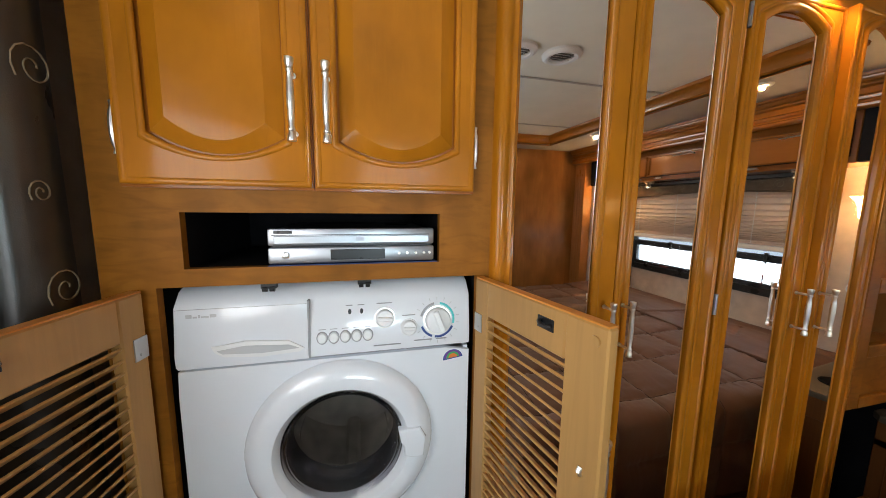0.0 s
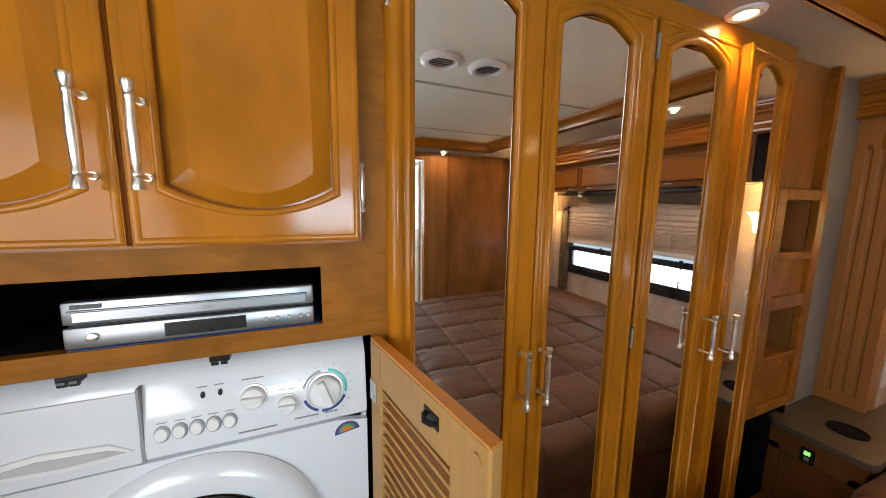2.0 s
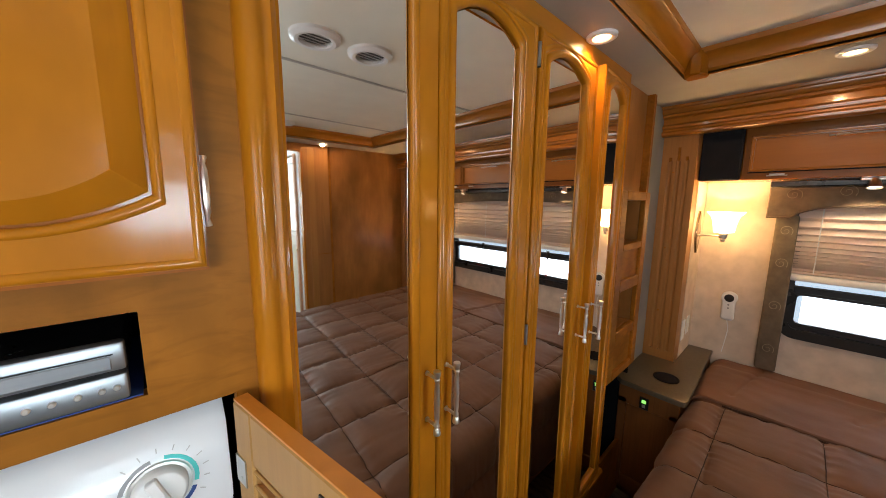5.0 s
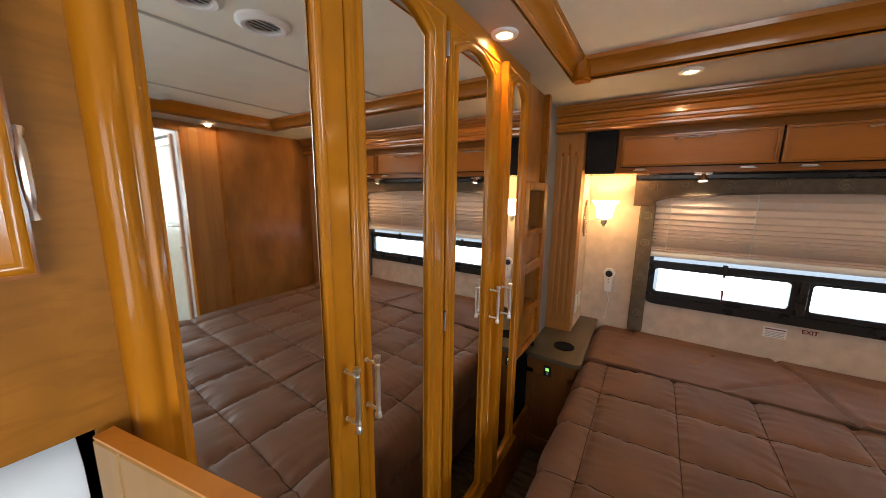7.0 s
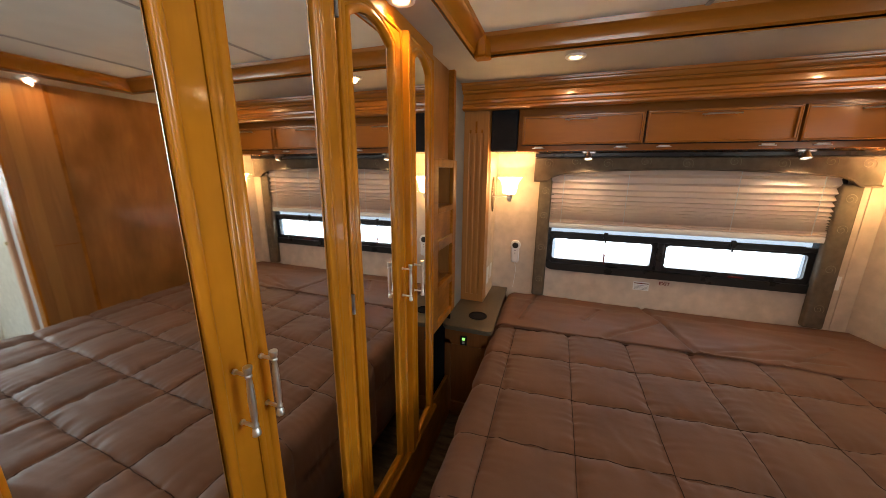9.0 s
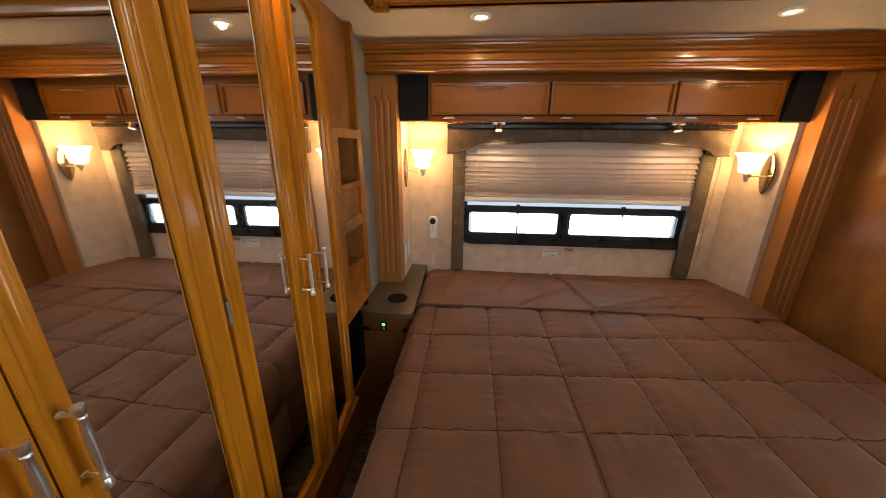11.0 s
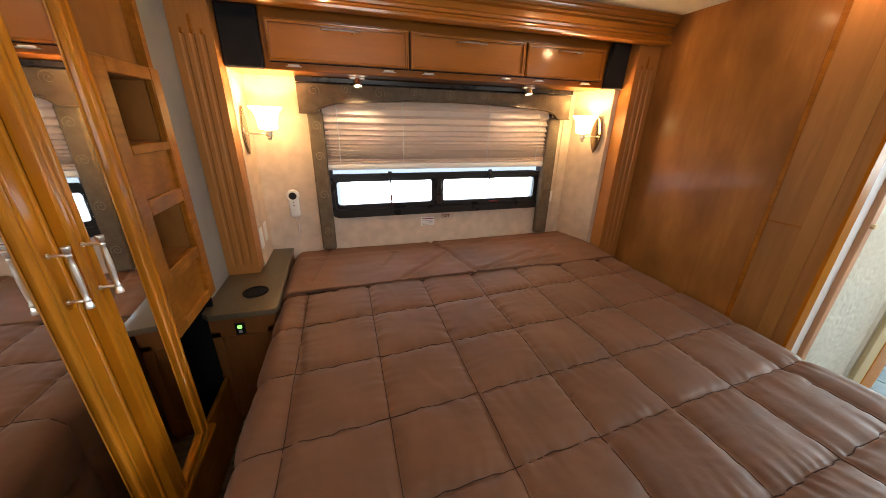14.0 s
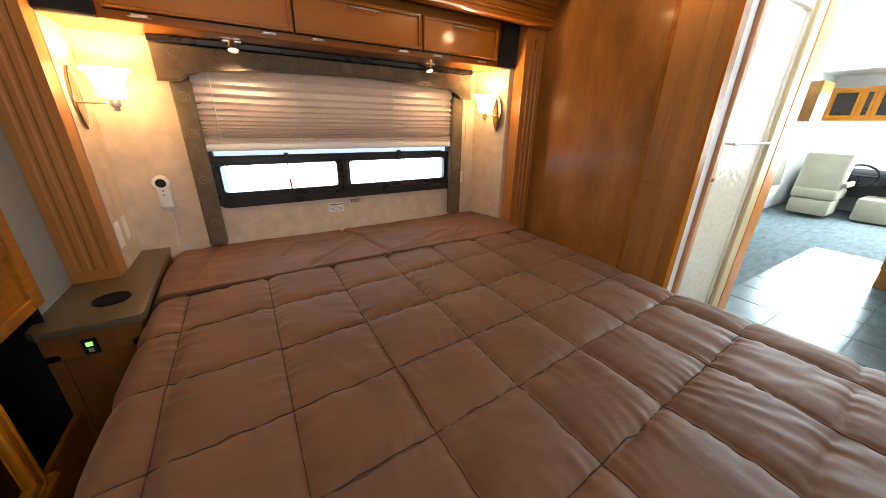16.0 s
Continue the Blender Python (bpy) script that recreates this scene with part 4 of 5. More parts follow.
    lip = [bm.verts.new((v.co.x + 0.012, v.co.y, v.co.z - 0.02)) for v in rows[0]]
    rows.insert(0, lip)
    for a, c in zip(rows, rows[1:]):
        for k in range(len(a) - 1):
            bm.faces.new((a[k], c[k], c[k + 1], a[k + 1]))
    bmesh.ops.recalc_face_normals(bm, faces=bm.faces)
    part("turned_top", bm, QUILT, b, "smooth rumpled top of the comforter", smooth=180)
    # stitched lines
    pts = [(2.100, 0.30 - 1.9 * i / 40, BTOP + 0.006 + 0.003 * noise.noise((i * 0.4, 0, 0))) for i in range(41)]
    part("stitching", tube(pts, 0.004, 6), SEAM, b, "dark seam of the turned-back edge")


bed()

# ---- nightstand ----


def nightstand():
    n = thing("nightstand", (2.2, 0.55, 0), "wood nightstand with khaki top running under the pillar", "nightstand")
    top = [(1.955, 0.7035), (1.925, 0.675), (1.92, 0.43), (1.926, 0.41), (1.945, 0.402), (2.66, 0.425), (2.698, 0.425), (2.698, 0.545), (2.45, 0.545), (2.345, 0.545), (2.345, 0.7035)]
    part("top", prism(top, "z", 0.642, 0.67, 0.004, 2), LAMINATE, n, "khaki solid-surface top with rounded corner")
    part("front", joined(B(1.965, 1.985, 0.43, 0.695, 0.53, 0.642, bevel=0.003), B(1.965, 1.985, 0.655, 0.695, 0.06, 0.56, bevel=0.003), B(1.965, 1.985, 0.43, 0.47, 0.06, 0.56, bevel=0.003), B(1.965, 1.985, 0.47, 0.655, 0.06, 0.13, bevel=0.003)), NIGHTWOOD, n)
    part("door_panel", B(1.975, 1.99, 0.465, 0.66, 0.12, 0.57), NIGHTWOOD, n)
    part("side", joined(B(1.985, 2.69, 0.43, 0.445, 0.0, 0.642), B(2.0, 2.3, 0.43, 0.695, 0.0, 0.06)), NIGHTWOOD, n)
    part("cup_holder", lathe([(0.056, -0.001), (0.056, 0.004), (0.050, 0.006), (0.046, 0.0012), (0, 0.0010)], 32, Matrix.Translation((2.105, 0.525, 0.671))), DARK, n, "black recessed cup holder")
    s = part("switch", B(1.958, 1.965, 0.555, 0.595, 0.537, 0.597, bevel=0.002), BLACKP, n, "black remote switch with green light")
    part("led", B(1.9562, 1.958, 0.566, 0.584, 0.570, 0.586), LED, s, "glowing green indicator")
    part("rocker", B(1.956, 1.958, 0.568, 0.582, 0.547, 0.562), GREYP, s)


nightstand()

# ---- slide-out woodwork ----


def pillar(y0, y1, zb, name="fluted_pillar"):
    p = thing(name, (2.34, (y0 + y1) / 2, zb), "fluted pale maple pillar framing the bed alcove", "pillar", "alcove pillars")
    w = y1 - y0
    # face with three sunk flutes
    cols = []
    for k in (0.26, 0.5, 0.74):
        cols += [(y0 + w * k - 0.011, 0), (y0 + w * k - 0.004, 0.006), (y0 + w * k + 0.004, 0.006), (y0 + w * k + 0.011, 0)]
    pts = [(2.34, y0)] + [(2.34 + d, y) for y, d in cols] + [(2.34, y1), (2.365, y1), (2.365, y0)]
    part("fluted_face", prism(pts, "z", zb + 0.05, 1.78), PILLAR, p)
    part("head", B(2.34, 2.365, y0, y1, 1.78, 1.925), PILLAR, p)
    part("foot", B(2.34, 2.365, y0, y1, zb, zb + 0.05), PILLAR, p)
    for k, zt in ((0.26, 1.80), (0.5, 1.85), (0.74, 1.80)):
        yc = y0 + w * k
        part("flute_cap", B(2.3385, 2.342, yc - 0.007, yc + 0.007, 1.778, zt, bevel=0.003), FRAME, p)
    for z in (1.72, 1.31, 0.95):
        part("plug", lathe([(0, 0), (0.004, 0), (0.004, 0.001), (0, 0.0014)], 8, Matrix.Translation((2.340, (y0 + y1) / 2 + 0.02, z)) @ Matrix.Rotation(radians(-90), 4, "Y")), WOOD, p)
    part("return", B(2.365, 2.44, y0, y1, zb, 1.925), PILLAR, p)


pillar(0.549, 0.703, 0.67)
pillar(-1.855, -1.692, 0.0)

cornice_prof = [(2.335, 1.905), (2.298, 1.905), (2.286, 1.912), (2.284, 1.922), (2.290, 1.930), (2.302, 1.932), (2.302, 1.940), (2.292, 1.944), (2.290, 1.956), (2.300, 1.962), (2.306, 1.968), (2.306, 1.994), (2.296, 1.998), (2.284, 2.000), (2.284, 2.012), (2.274, 2.014), (2.268, 2.024), (2.266, 2.034), (2.256, 2.038), (2.254, 2.05), (2.335, 2.05)]
c = structure("trim_cornice", prism([(x, z) for x, z in cornice_prof], "y", FRONT, 0.715), WOOD_Y, "stepped honey maple cornice above the bed alcove", "moulding")


def overhead():
    o = thing("overhead_cabinet", (2.55, -0.58, 1.67), "maple overhead cabinet with three drop fronts above the bed", "cabinet")
    part("face", B(2.42, 2.44, -1.535, 0.378, 1.672, 1.93, bevel=0.003), FACE, o)
    part("bottom", B(2.44, 2.70, -1.69, 0.547, 1.674, 1.69), WOOD_Y, o)
    part("body", B(2.46, 2.70, -1.69, 0.547, 1.69, 1.945), FRAME, o)
    for y0, y1, c0, c1 in ((-0.300, 0.352, 0.11, 1), (-0.965, -0.312, -0.62, 1), (-1.500, -0.978, -1.24, 1)):
        d = part("drop_front", ring([(y1 - 0.014, 1.722), (y0 + 0.014, 1.722), (y0 + 0.014, 1.862), (y1 - 0.014, 1.862)], [(y1, 1.708), (y0, 1.708), (y0, 1.876), (y1, 1.876)], "x", 2.392, 2.419), WOOD_Y, o, "glossy maple drop front")
        part("edge_bead", tube([(2.393, y1 - 0.006, 1.714), (2.393, y0 + 0.006, 1.714), (2.393, y0 + 0.006, 1.870), (2.393, y1 - 0.006, 1.870), (2.393, y1 - 0.006, 1.714)], 0.005, 6), WOOD_Y, d)
        # black sheet a little larger than the front draws its shadow line
        part("shadow_gap", B(2.4185, 2.4215, y0 - 0.003, y1 + 0.003, 1.704, 1.880), DARK, d, "painted shadow line round the front")
        part("panel", B(2.409, 2.419, y0 + 0.012, y1 - 0.012, 1.72, 1.864), WOOD_Y, d)
        yc = (y0 + y1) / 2 if y0 > -1 else -1.25
        hb = [tube([(2.378, yc + 0.085 - 0.17 * i / 12, 1.845 + 0.002 * math.sin(math.pi * i / 12)) for i in range(13)], [0.004, 0.003] + [0.0045] * 9 + [0.003, 0.004], 8)]
        for s in (-0.065, 0.065):
            hb.append(tube([(2.404, yc + s, 1.845), (2.378, yc + s, 1.845)], 0.0032, 8))
        part("handle", joined(*hb), CHROME, d, "polished nickel bar handle")
        for y in (y1 - 0.10, y0 + 0.10):
            part("spring_catch", joined(B(2.408, 2.4195, y - 0.036, y + 0.036, 1.687, 1.691, bevel=0.0018), B(2.406, 2.4195, y - 0.026, y + 0.026, 1.691, 1.698, bevel=0.003, seg=2)), CHROME, d, "bright oval hinge")
    part("speaker", B(2.405, 2.44, 0.382, 0.545, 1.672, 1.925, bevel=0.006), CLOTH_BLACK, o, "black cloth speaker panel")
    part("speaker", prism([(-1.535, 1.672), (-1.682, 1.672), (-1.69, 1.925), (-1.57, 1.925)], "x", 2.405, 2.44, 0.004), CLOTH_BLACK, o, "black cloth speaker panel")


overhead()

# ---- window dressing ----


def swirl(y, z, r, axis, face, turns=1.6, sy=1.0):
    n = 22
    pts = []
    for i in range(n + 1):
        a = turns * 2 * math.pi * i / n
        rr = r * (0.15 + 0.85 * i / n)
        p = (y + rr * math.cos(a) * sy, z + rr * math.sin(a))
        pts.append((face, *p) if axis == "x" else (p[0], face, p[1]))
    return tube(pts, 0.0013, 4)


def valance():
    v = thing("window_valance", (2.66, -0.6, 1.6), "padded olive-grey fabric cornice and side trims round the window", "valance")
    y0, y1, n = -1.475, 0.278, 60
    lower = []
    for i in range(n + 1):
        s = i / n
        y = y1 + (y0 - y1) * s
        e = min(s, 1 - s)
        z = 1.490 if e < 0.055 else 1.492 + 0.030 * min(1, (e - 0.055) / 0.05) ** 0.6 + 0.050 * (1 - (2 * s - 1) ** 2)
        lower.append((y, z))
    part("cornice_board", prism(lower + [(y0, 1.642), (y1, 1.642)], "x", 2.622, 2.66, 0.010, 3), VALANCE, v, "padded arched fabric cornice")
    # added black strip, stands for the shadow between valance and cabinet
    part("dark_board", B(2.612, 2.66, y0, y1, 1.645, 1.6715, bevel=0.003), BLACKP, v, "black strip painting the shadow gap above the padded cornice")
    part("welt", tube([(2.619, y, z) for y, z in lower], 0.006, 6), VALANCE, v)
    for a, b in ((0.155, 0.24), (-1.43, -1.335)):
        t = part("side_trim", B(2.645, 2.697, a, b, 0.655, 1.50, bevel=0.012, seg=3), VALANCE, v, "padded fabric side trim")
        for z in (0.78, 1.02, 1.25, 1.42):
            part("swirl_print", swirl((a + b) / 2, z, 0.03, "x", 2.6445, sy=0.9), SWIRL, t)
    for i, y in enumerate((0.19, 0.02, -0.17, -0.38, -0.60, -0.83, -1.05, -1.25, -1.40)):
        part("swirl_print", swirl(y, 1.605 + 0.012 * (i % 2), 0.032, "x", 2.6215), SWIRL, v)


valance()


def pleated_shade():
    s = thing("pleated_shade", (2.68, -0.6, 1.18), "beige pleated window shade half drawn over the window", "blind")
    bm = bmesh.new()
    # wide open pleats above, gathering ever tighter towards the rail
    n, z0, z1 = 13, 1.235, 1.60
    pitch = [0.86 ** i for i in range(n)]
    full = (z1 - z0) / sum(pitch)
    edge = [(z1, 2.656)]
    for i, p in enumerate(pitch):
        deep = 0.022 + 0.008 * min(1.0, i / 4)
        top = edge[-1][0]
        edge.append((top - p * full * 0.34, 2.656 + deep))
        edge.append((top - p * full, 2.656))
    cols = [-1.345 + 1.505 * k / 24 for k in range(25)]
    rows = [[bm.verts.new((x + 0.0012 * noise.noise((y * 3, z * 20, 0.5)), y, z - 0.004 * (1 - (2 * k / 24 - 1) ** 2) + 0.002 * noise.noise((y * 2.5, z * 9, 4.1)))) for k, y in enumerate(cols)] for z, x in edge]
    for a, b in zip(rows, rows[1:]):
        for k in range(24):
            bm.faces.new((a[k], a[k + 1], b[k + 1], b[k]))
    part("pleats", bm, SHADECLOTH, s, "thin pleated fabric", smooth=0)
    part("stacked_pleats", joined(B(2.661, 2.689, -1.346, 0.161, 1.219, 1.233, bevel=0.005, seg=2), B(2.660, 2.689, -1.346, 0.161, 1.204, 1.218, bevel=0.005, seg=2)), SHADECLOTH, s)
    part("bottom_rail", B(2.660, 2.690, -1.347, 0.162, 1.166, 1.202, bevel=0.006, seg=2), PLASTIC, s, "pale bottom rail")
    part("head_rail", B(2.664, 2.690, -1.347, 0.162, 1.60, 1.625), PLASTIC, s)
    part("grip", B(2.658, 2.664, -0.62, -0.585, 1.176, 1.186, bevel=0.002), PLASTIC, s)
    for y in (-0.31, -0.89, 0.08, -1.27):
        part("cord", tube([(2.661, y, 1.60), (2.661, y, 1.21)], 0.0024, 6), PLASTIC, s, "white cord threaded through the pleats")


SHADECLOTH = material("thin_pleated_shade_cloth", (0.74, 0.60, 0.52), 0.8, spread=0.04)
nt = SHADECLOTH.node_tree
tr = nt.nodes.new("ShaderNodeBsdfTranslucent")
tr.inputs["Color"].default_value = (0.75, 0.62, 0.48, 1)
ms = nt.nodes.new("ShaderNodeMixShader")
ms.inputs[0].default_value = 0.12
nt.links.new(nt.nodes["Principled BSDF"].outputs[0], ms.inputs[1])
nt.links.new(tr.outputs[0], ms.inputs[2])
nt.links.new(ms.outputs[0], nt.nodes["Material Output"].inputs["Surface"])
pleated_shade()

# ---- lamps and fittings ----


def sconce(place, s):
    """Wall lamp: shield plate, arm, cup and flared glass shade. s: the way out from the wall along y."""
    x, y, z = place
    k = thing("wall_sconce", place, "lit nickel wall sconce with flared frosted glass shade", "wall lamp", "sconces beside the bed")
    n = 14
    half = []
    for i in range(n + 1):
        a = i / n
        half.append((0.045 * math.sin(math.pi * a) ** 0.75, 0.115 - 0.24 * a))
    out = [(x + w, z + h) for w, h in half] + [(x - w, z + h) for w, h in half[-2:0:-1]]
    part("back_plate", prism(out, "y", y, y + s * 0.012, 0.004, 2), PLATE, k, "pointed oval nickel plate")
    sy = y + s * 0.118
    part("arm", tube([(x, y + s * 0.01, z - 0.02), (x, y + s * 0.05, z - 0.02), (x, sy, z - 0.02), (x, sy, z - 0.015)], 0.004, 8), CHROME, k)
    part("cup", lathe([(0, -0.052), (0.010, -0.050), (0.012, -0.040), (0.008, -0.036), (0.018, -0.030), (0.020, -0.004), (0.0, -0.002)], 18, Matrix.Translation((x, sy, z))), CHROME, k, "turned nickel cup")
    sh = part("shade", lathe([(0.020, 0.0), (0.040, 0.002), (0.0455, 0.012), (0.048, 0.035), (0.052, 0.062), (0.061, 0.088), (0.079, 0.108), (0.081, 0.112), (0.077, 0.111), (0.058, 0.089), (0.049, 0.062), (0.045, 0.035), (0.040, 0.010), (0.018, 0.006)], 28, Matrix.Translation((x, sy, z))), SHADEGLASS, k, "glowing flared frosted glass shade")
    lamp("sconce_lamp", "POINT", (x, sy, z + 0.055), (x, sy, 0), 10.0, WARM, 0.012)


sconce((2.53, 0.546, 1.40), -1)
sconce((2.50, -1.630, 1.40), 1)


def downlight(x, y):
    d = thing("downlight", (x, y, SOF), "small white recessed ceiling light, lit warm", "ceiling light", "ceiling downlights")
    m = Matrix.Translation((x, y, SOF))
    part("rim", lathe([(0.044, 0.0), (0.043, -0.006), (0.036, -0.010), (0.027, -0.008), (0.025, -0.003)], 32, m), PLASTIC, d)
    part("bulb", lathe([(0.026, -0.004), (0.015, -0.006), (0, -0.007)], 24, m), BULB, d, "glowing warm lens")


for px, py in ((1.276, 0.617), (1.96, 0.094), (1.976, -1.108), (1.42, -1.74)):
    downlight(px, py)


def vent(x, y, r):
    v = thing("ceiling_vent", (x, y, TOP), "round white ceiling air vent with slanted slats", "air vent", "ceiling vents")
    m = Matrix.Translation((x, y, TOP))
    part("rim", lathe([(r, 0.0), (r * 0.99, -0.010), (r * 0.8, -0.020), (r * 0.66, -0.018), (r * 0.62, -0.006)], 36, m), PLASTIC, v)
    part("throat", lathe([(r * 0.64, -0.002), (0, -0.002)], 24, m), BLACKP, v)
    for i in range(5):
        t = (i - 2) * r * 0.235
        h = math.sqrt(max(0.0, (r * 0.62) ** 2 - t * t))
        part("slat", moved(B(-h, h, -0.0035, 0.0035, -0.001, 0.001), m @ pose(0, t, -0.012, -30)), PLASTIC, v)


vent(0.715, -0.06, 0.088)
vent(0.93, -0.05, 0.088)
vent(1.05, -1.49, 0.06)


def spot(x, y):
    s = thing("reading_spot", (x, y, 1.674), "small chrome swivel reading spot under the cabinet", "spotlight", "reading spots")
    part("base", joined(B(x - 0.015, x + 0.015, y - 0.04, y + 0.04, 1.664, 1.674, bevel=0.003), tube([(x, y, 1.665), (x, y, 1.65)], 0.006, 8)), CHROME, s)
    m = Matrix.Translation((x - 0.012, y, 1.648)) @ Matrix.Rotation(radians(20), 4, "Y")
    part("head", lathe([(0, 0.022), (0.014, 0.020), (0.019, 0.0), (0.024, -0.020), (0.021, -0.020), (0.016, -0.004), (0, -0.004)], 20, m), CHROME, s)
    part("lens", lathe([(0.019, -0.014), (0, -0.016)], 16, m), SPOTGLOW, s, "bright lens")


SPOTGLOW = glowing("spot_lens", (1.0, 0.85, 0.6), 6.0)
spot(2.575, -0.047)
spot(2.575, -1.105)


def remote():
    r = thing("wall_remote", (2.70, 0.40, 0.97), "white remote control in a wall holder with hanging cord", "remote control")
    part("holder", B(2.682, 2.699, 0.356, 0.404, 0.878, 0.97, bevel=0.008, seg=2), PLASTIC, r)
    head = Matrix.Translation((2.664, 0.380, 1.017)) @ Matrix.Rotation(radians(-90), 4, "Y")
    part("handset", B(2.664, 2.69, 0.350, 0.410, 0.885, 1.020, bevel=0.012, seg=3), PLASTIC, r)
    part("head", lathe([(0, -0.026), (0.033, -0.026), (0.037, -0.020), (0.037, -0.004), (0.033, 0.001), (0, 0.002)], 28, head), PLASTIC, r, "round white head")
    part("dial", lathe([(0.022, 0.001), (0.022, 0.004), (0.016, 0.005), (0, 0.005)], 24, head), BLACKP, r, "dark dial ring")
    for z in (0.977, 0.957):
        part("button", lathe([(0.005, 0), (0.004, 0.003), (0, 0.003)], 10, Matrix.Translation((2.664, 0.380, z)) @ Matrix.Rotation(radians(-90), 4, "Y")), GREYP, r)
    part("cord", tube([(2.69, 0.380, 0.88), (2.693, 0.370, 0.82), (2.694, 0.377, 0.75), (2.692, 0.385, 0.68)], 0.0022, 6), PLASTIC, r)


remote()


def text_mesh(body, size):
    cu = bpy.data.curves.new("words", "FONT")
    cu.body, cu.size, cu.align_x, cu.align_y = body, size, "CENTER", "CENTER"
    cu.extrude = 0.0003
    cu.offset = 0.0009
    ob = bpy.data.objects.new("words", cu)
    me = ob.to_mesh()
    bm = bmesh.new()
    bm.from_mesh(me)
    ob.to_mesh_clear()
    bpy.data.objects.remove(ob)
    return bm


FACE_X = Matrix(((0, 0, -1, 0), (-1, 0, 0, 0), (0, 1, 0, 0), (0, 0, 0, 1)))
solid("exit_lettering", moved(text_mesh("EXIT", 0.031), Matrix.Translation((2.6985, -0.612, 0.823)) @ FACE_X), RED, "small red exit lettering on the wall under the window", "sign")
sg = thing("warning_label", (2.699, -0.478, 0.79), "small white printed label on the wall under the window", "label")
part("card", B(2.6985, 2.6995, -0.526, -0.43, 0.762, 0.822), PLASTIC, sg)
part("print_band", B(2.698, 2.699, -0.522, -0.434, 0.808, 0.814), RED, sg)
for z in (0.797, 0.788, 0.779, 0.770):
    part("print_bar", B(2.698, 2.699, -0.518, -0.438, z - 0.002, z + 0.001), GREYP, sg)


def plate(x0, x1, y0, y1, z0, z1, label, along):
    p = thing("wall_plate", ((x0 + x1) / 2, (y0 + y1) / 2, z0), label, "outlet")
    part("cover", B(x0, x1, y0, y1, z0, z1, bevel=0.0018), PLASTIC, p)
    zc = (z0 + z1) / 2
    for dz in (-0.022, 0.022):
        if along == "x":
            part("socket", B((x0 + x1) / 2 - 0.012, (x0 + x1) / 2 + 0.012, y0 - 0.001, y0 + 0.002, zc + dz - 0.012, zc + dz + 0.012), PLASTIC, p)
        else:
            part("socket", B(x0 - 0.001, x0 + 0.002, (y0 + y1) / 2 - 0.006, (y0 + y1) / 2 + 0.006, zc + dz - 0.010, zc + dz + 0.010), PLASTIC, p)


plate(2.445, 2.505, 0.542, 0.547, 0.765, 0.885, "white outlet plate beside the nightstand", "x")
plate(2.555, 2.615, 0.542, 0.547, 0.775, 0.885, "white outlet plate beside the nightstand", "x")
plate(2.695, 2.70, -1.478, -1.448, 0.89, 0.975, "narrow white switch plate beside the window trim", "y")
structure("trim_corner_bead", B(2.694, 2.70, -1.50, -1.488, 0.62, 1.67), VINYL, "thin wall seam beside the window", "trim")

# ---- curtain beside the washer ----


def curtain():
    c = thing("side_curtain", (-0.46, 0.48, 0.9), "grey-olive curtain with pale swirl print hanging by the cabinet", "curtain")
    bm = bmesh.new()
    rows = []
    fold = [(-0.445, 0.657), (-0.436, 0.635), (-0.432, 0.60), (-0.433, 0.575), (-0.440, 0.556), (-0.452, 0.548), (-0.468, 0.546), (-0.482, 0.540), (-0.488, 0.528), (-0.484, 0.510), (-0.470, 0.495), (-0.458, 0.475), (-0.455, 0.45), (-0.462, 0.43), (-0.478, 0.42), (-0.49, 0.405), (-0.486, 0.385), (-0.47, 0.365), (-0.462, 0.34), (-0.47, 0.315), (-0.49, 0.30)]
    for k, (x, y) in enumerate(fold):
        rows.append([bm.verts.new((x + 0.003 * math.sin(3 * z + k), y + 0.004 * math.sin(2.2 * z), z)) for z in (0.5, 0.8, 1.1, 1.4, 1.7, 2.045)])
    for a, b in zip(rows, rows[1:]):
        for k in range(5):
            bm.faces.new((a[k], a[k + 1], b[k + 1], b[k]))
    bmesh.ops.recalc_face_normals(bm, faces=bm.faces)
    part("cloth", bm, CURTAIN, c, smooth=180)
    for y, z, r in ((0.605, 1.63, 0.035), (0.590, 1.45, 0.02), (0.61, 1.30, 0.035), (0.60, 1.80, 0.03)):
        part("swirl_print", swirl(y, z, r, "x", -0.430), SWIRL, c)


curtain()

# ---- door wall, shower and the rooms beyond ----
structure("trim_panel_joint", B(1.515, 1.535, FRONT, FRONT + 0.006, 0, SOF), FRAME, "maple strip over the panel joint", "trim")
structure("panel_door_leaf", B(1.275, 1.515, FRONT, FRONT + 0.004, 0, 2.02), LIGHTPLY, "lighter maple panel beside the doorway", "panel")
structure("trim_panel_strip", B(1.325, 1.385, FRONT + 0.004, FRONT + 0.006, 0, 2.02), PALEPLY, "pale sapwood strip in the panel beside the doorway", "trim")
structure("trim_panel_groove", B(1.536, 1.5395, FRONT, FRONT + 0.002, 0, SOF), NIGHTWOOD, "dark gap beside the panel joint", "trim")
structure("trim_panel_rail", B(1.385, 1.515, FRONT + 0.004, FRONT + 0.007, 1.048, 1.054), FRAME, "thin joint in the panel", "trim")
structure("trim_door_jamb", B(1.262, 1.275, FRONT - 0.05, FRONT + 0.008, 0, 1.98), WOOD, "maple edge of the doorway", "trim")

HX = 1.285
structure("wall_hall_side", joined(B(HX, HX + 0.05, -2.03, FRONT - 0.05, 0, 2.2), B(HX, HX + 0.05, -2.8, -2.03, 1.98, 2.2)), WALLWHITE, "bright white strip of hall wall", "wall")


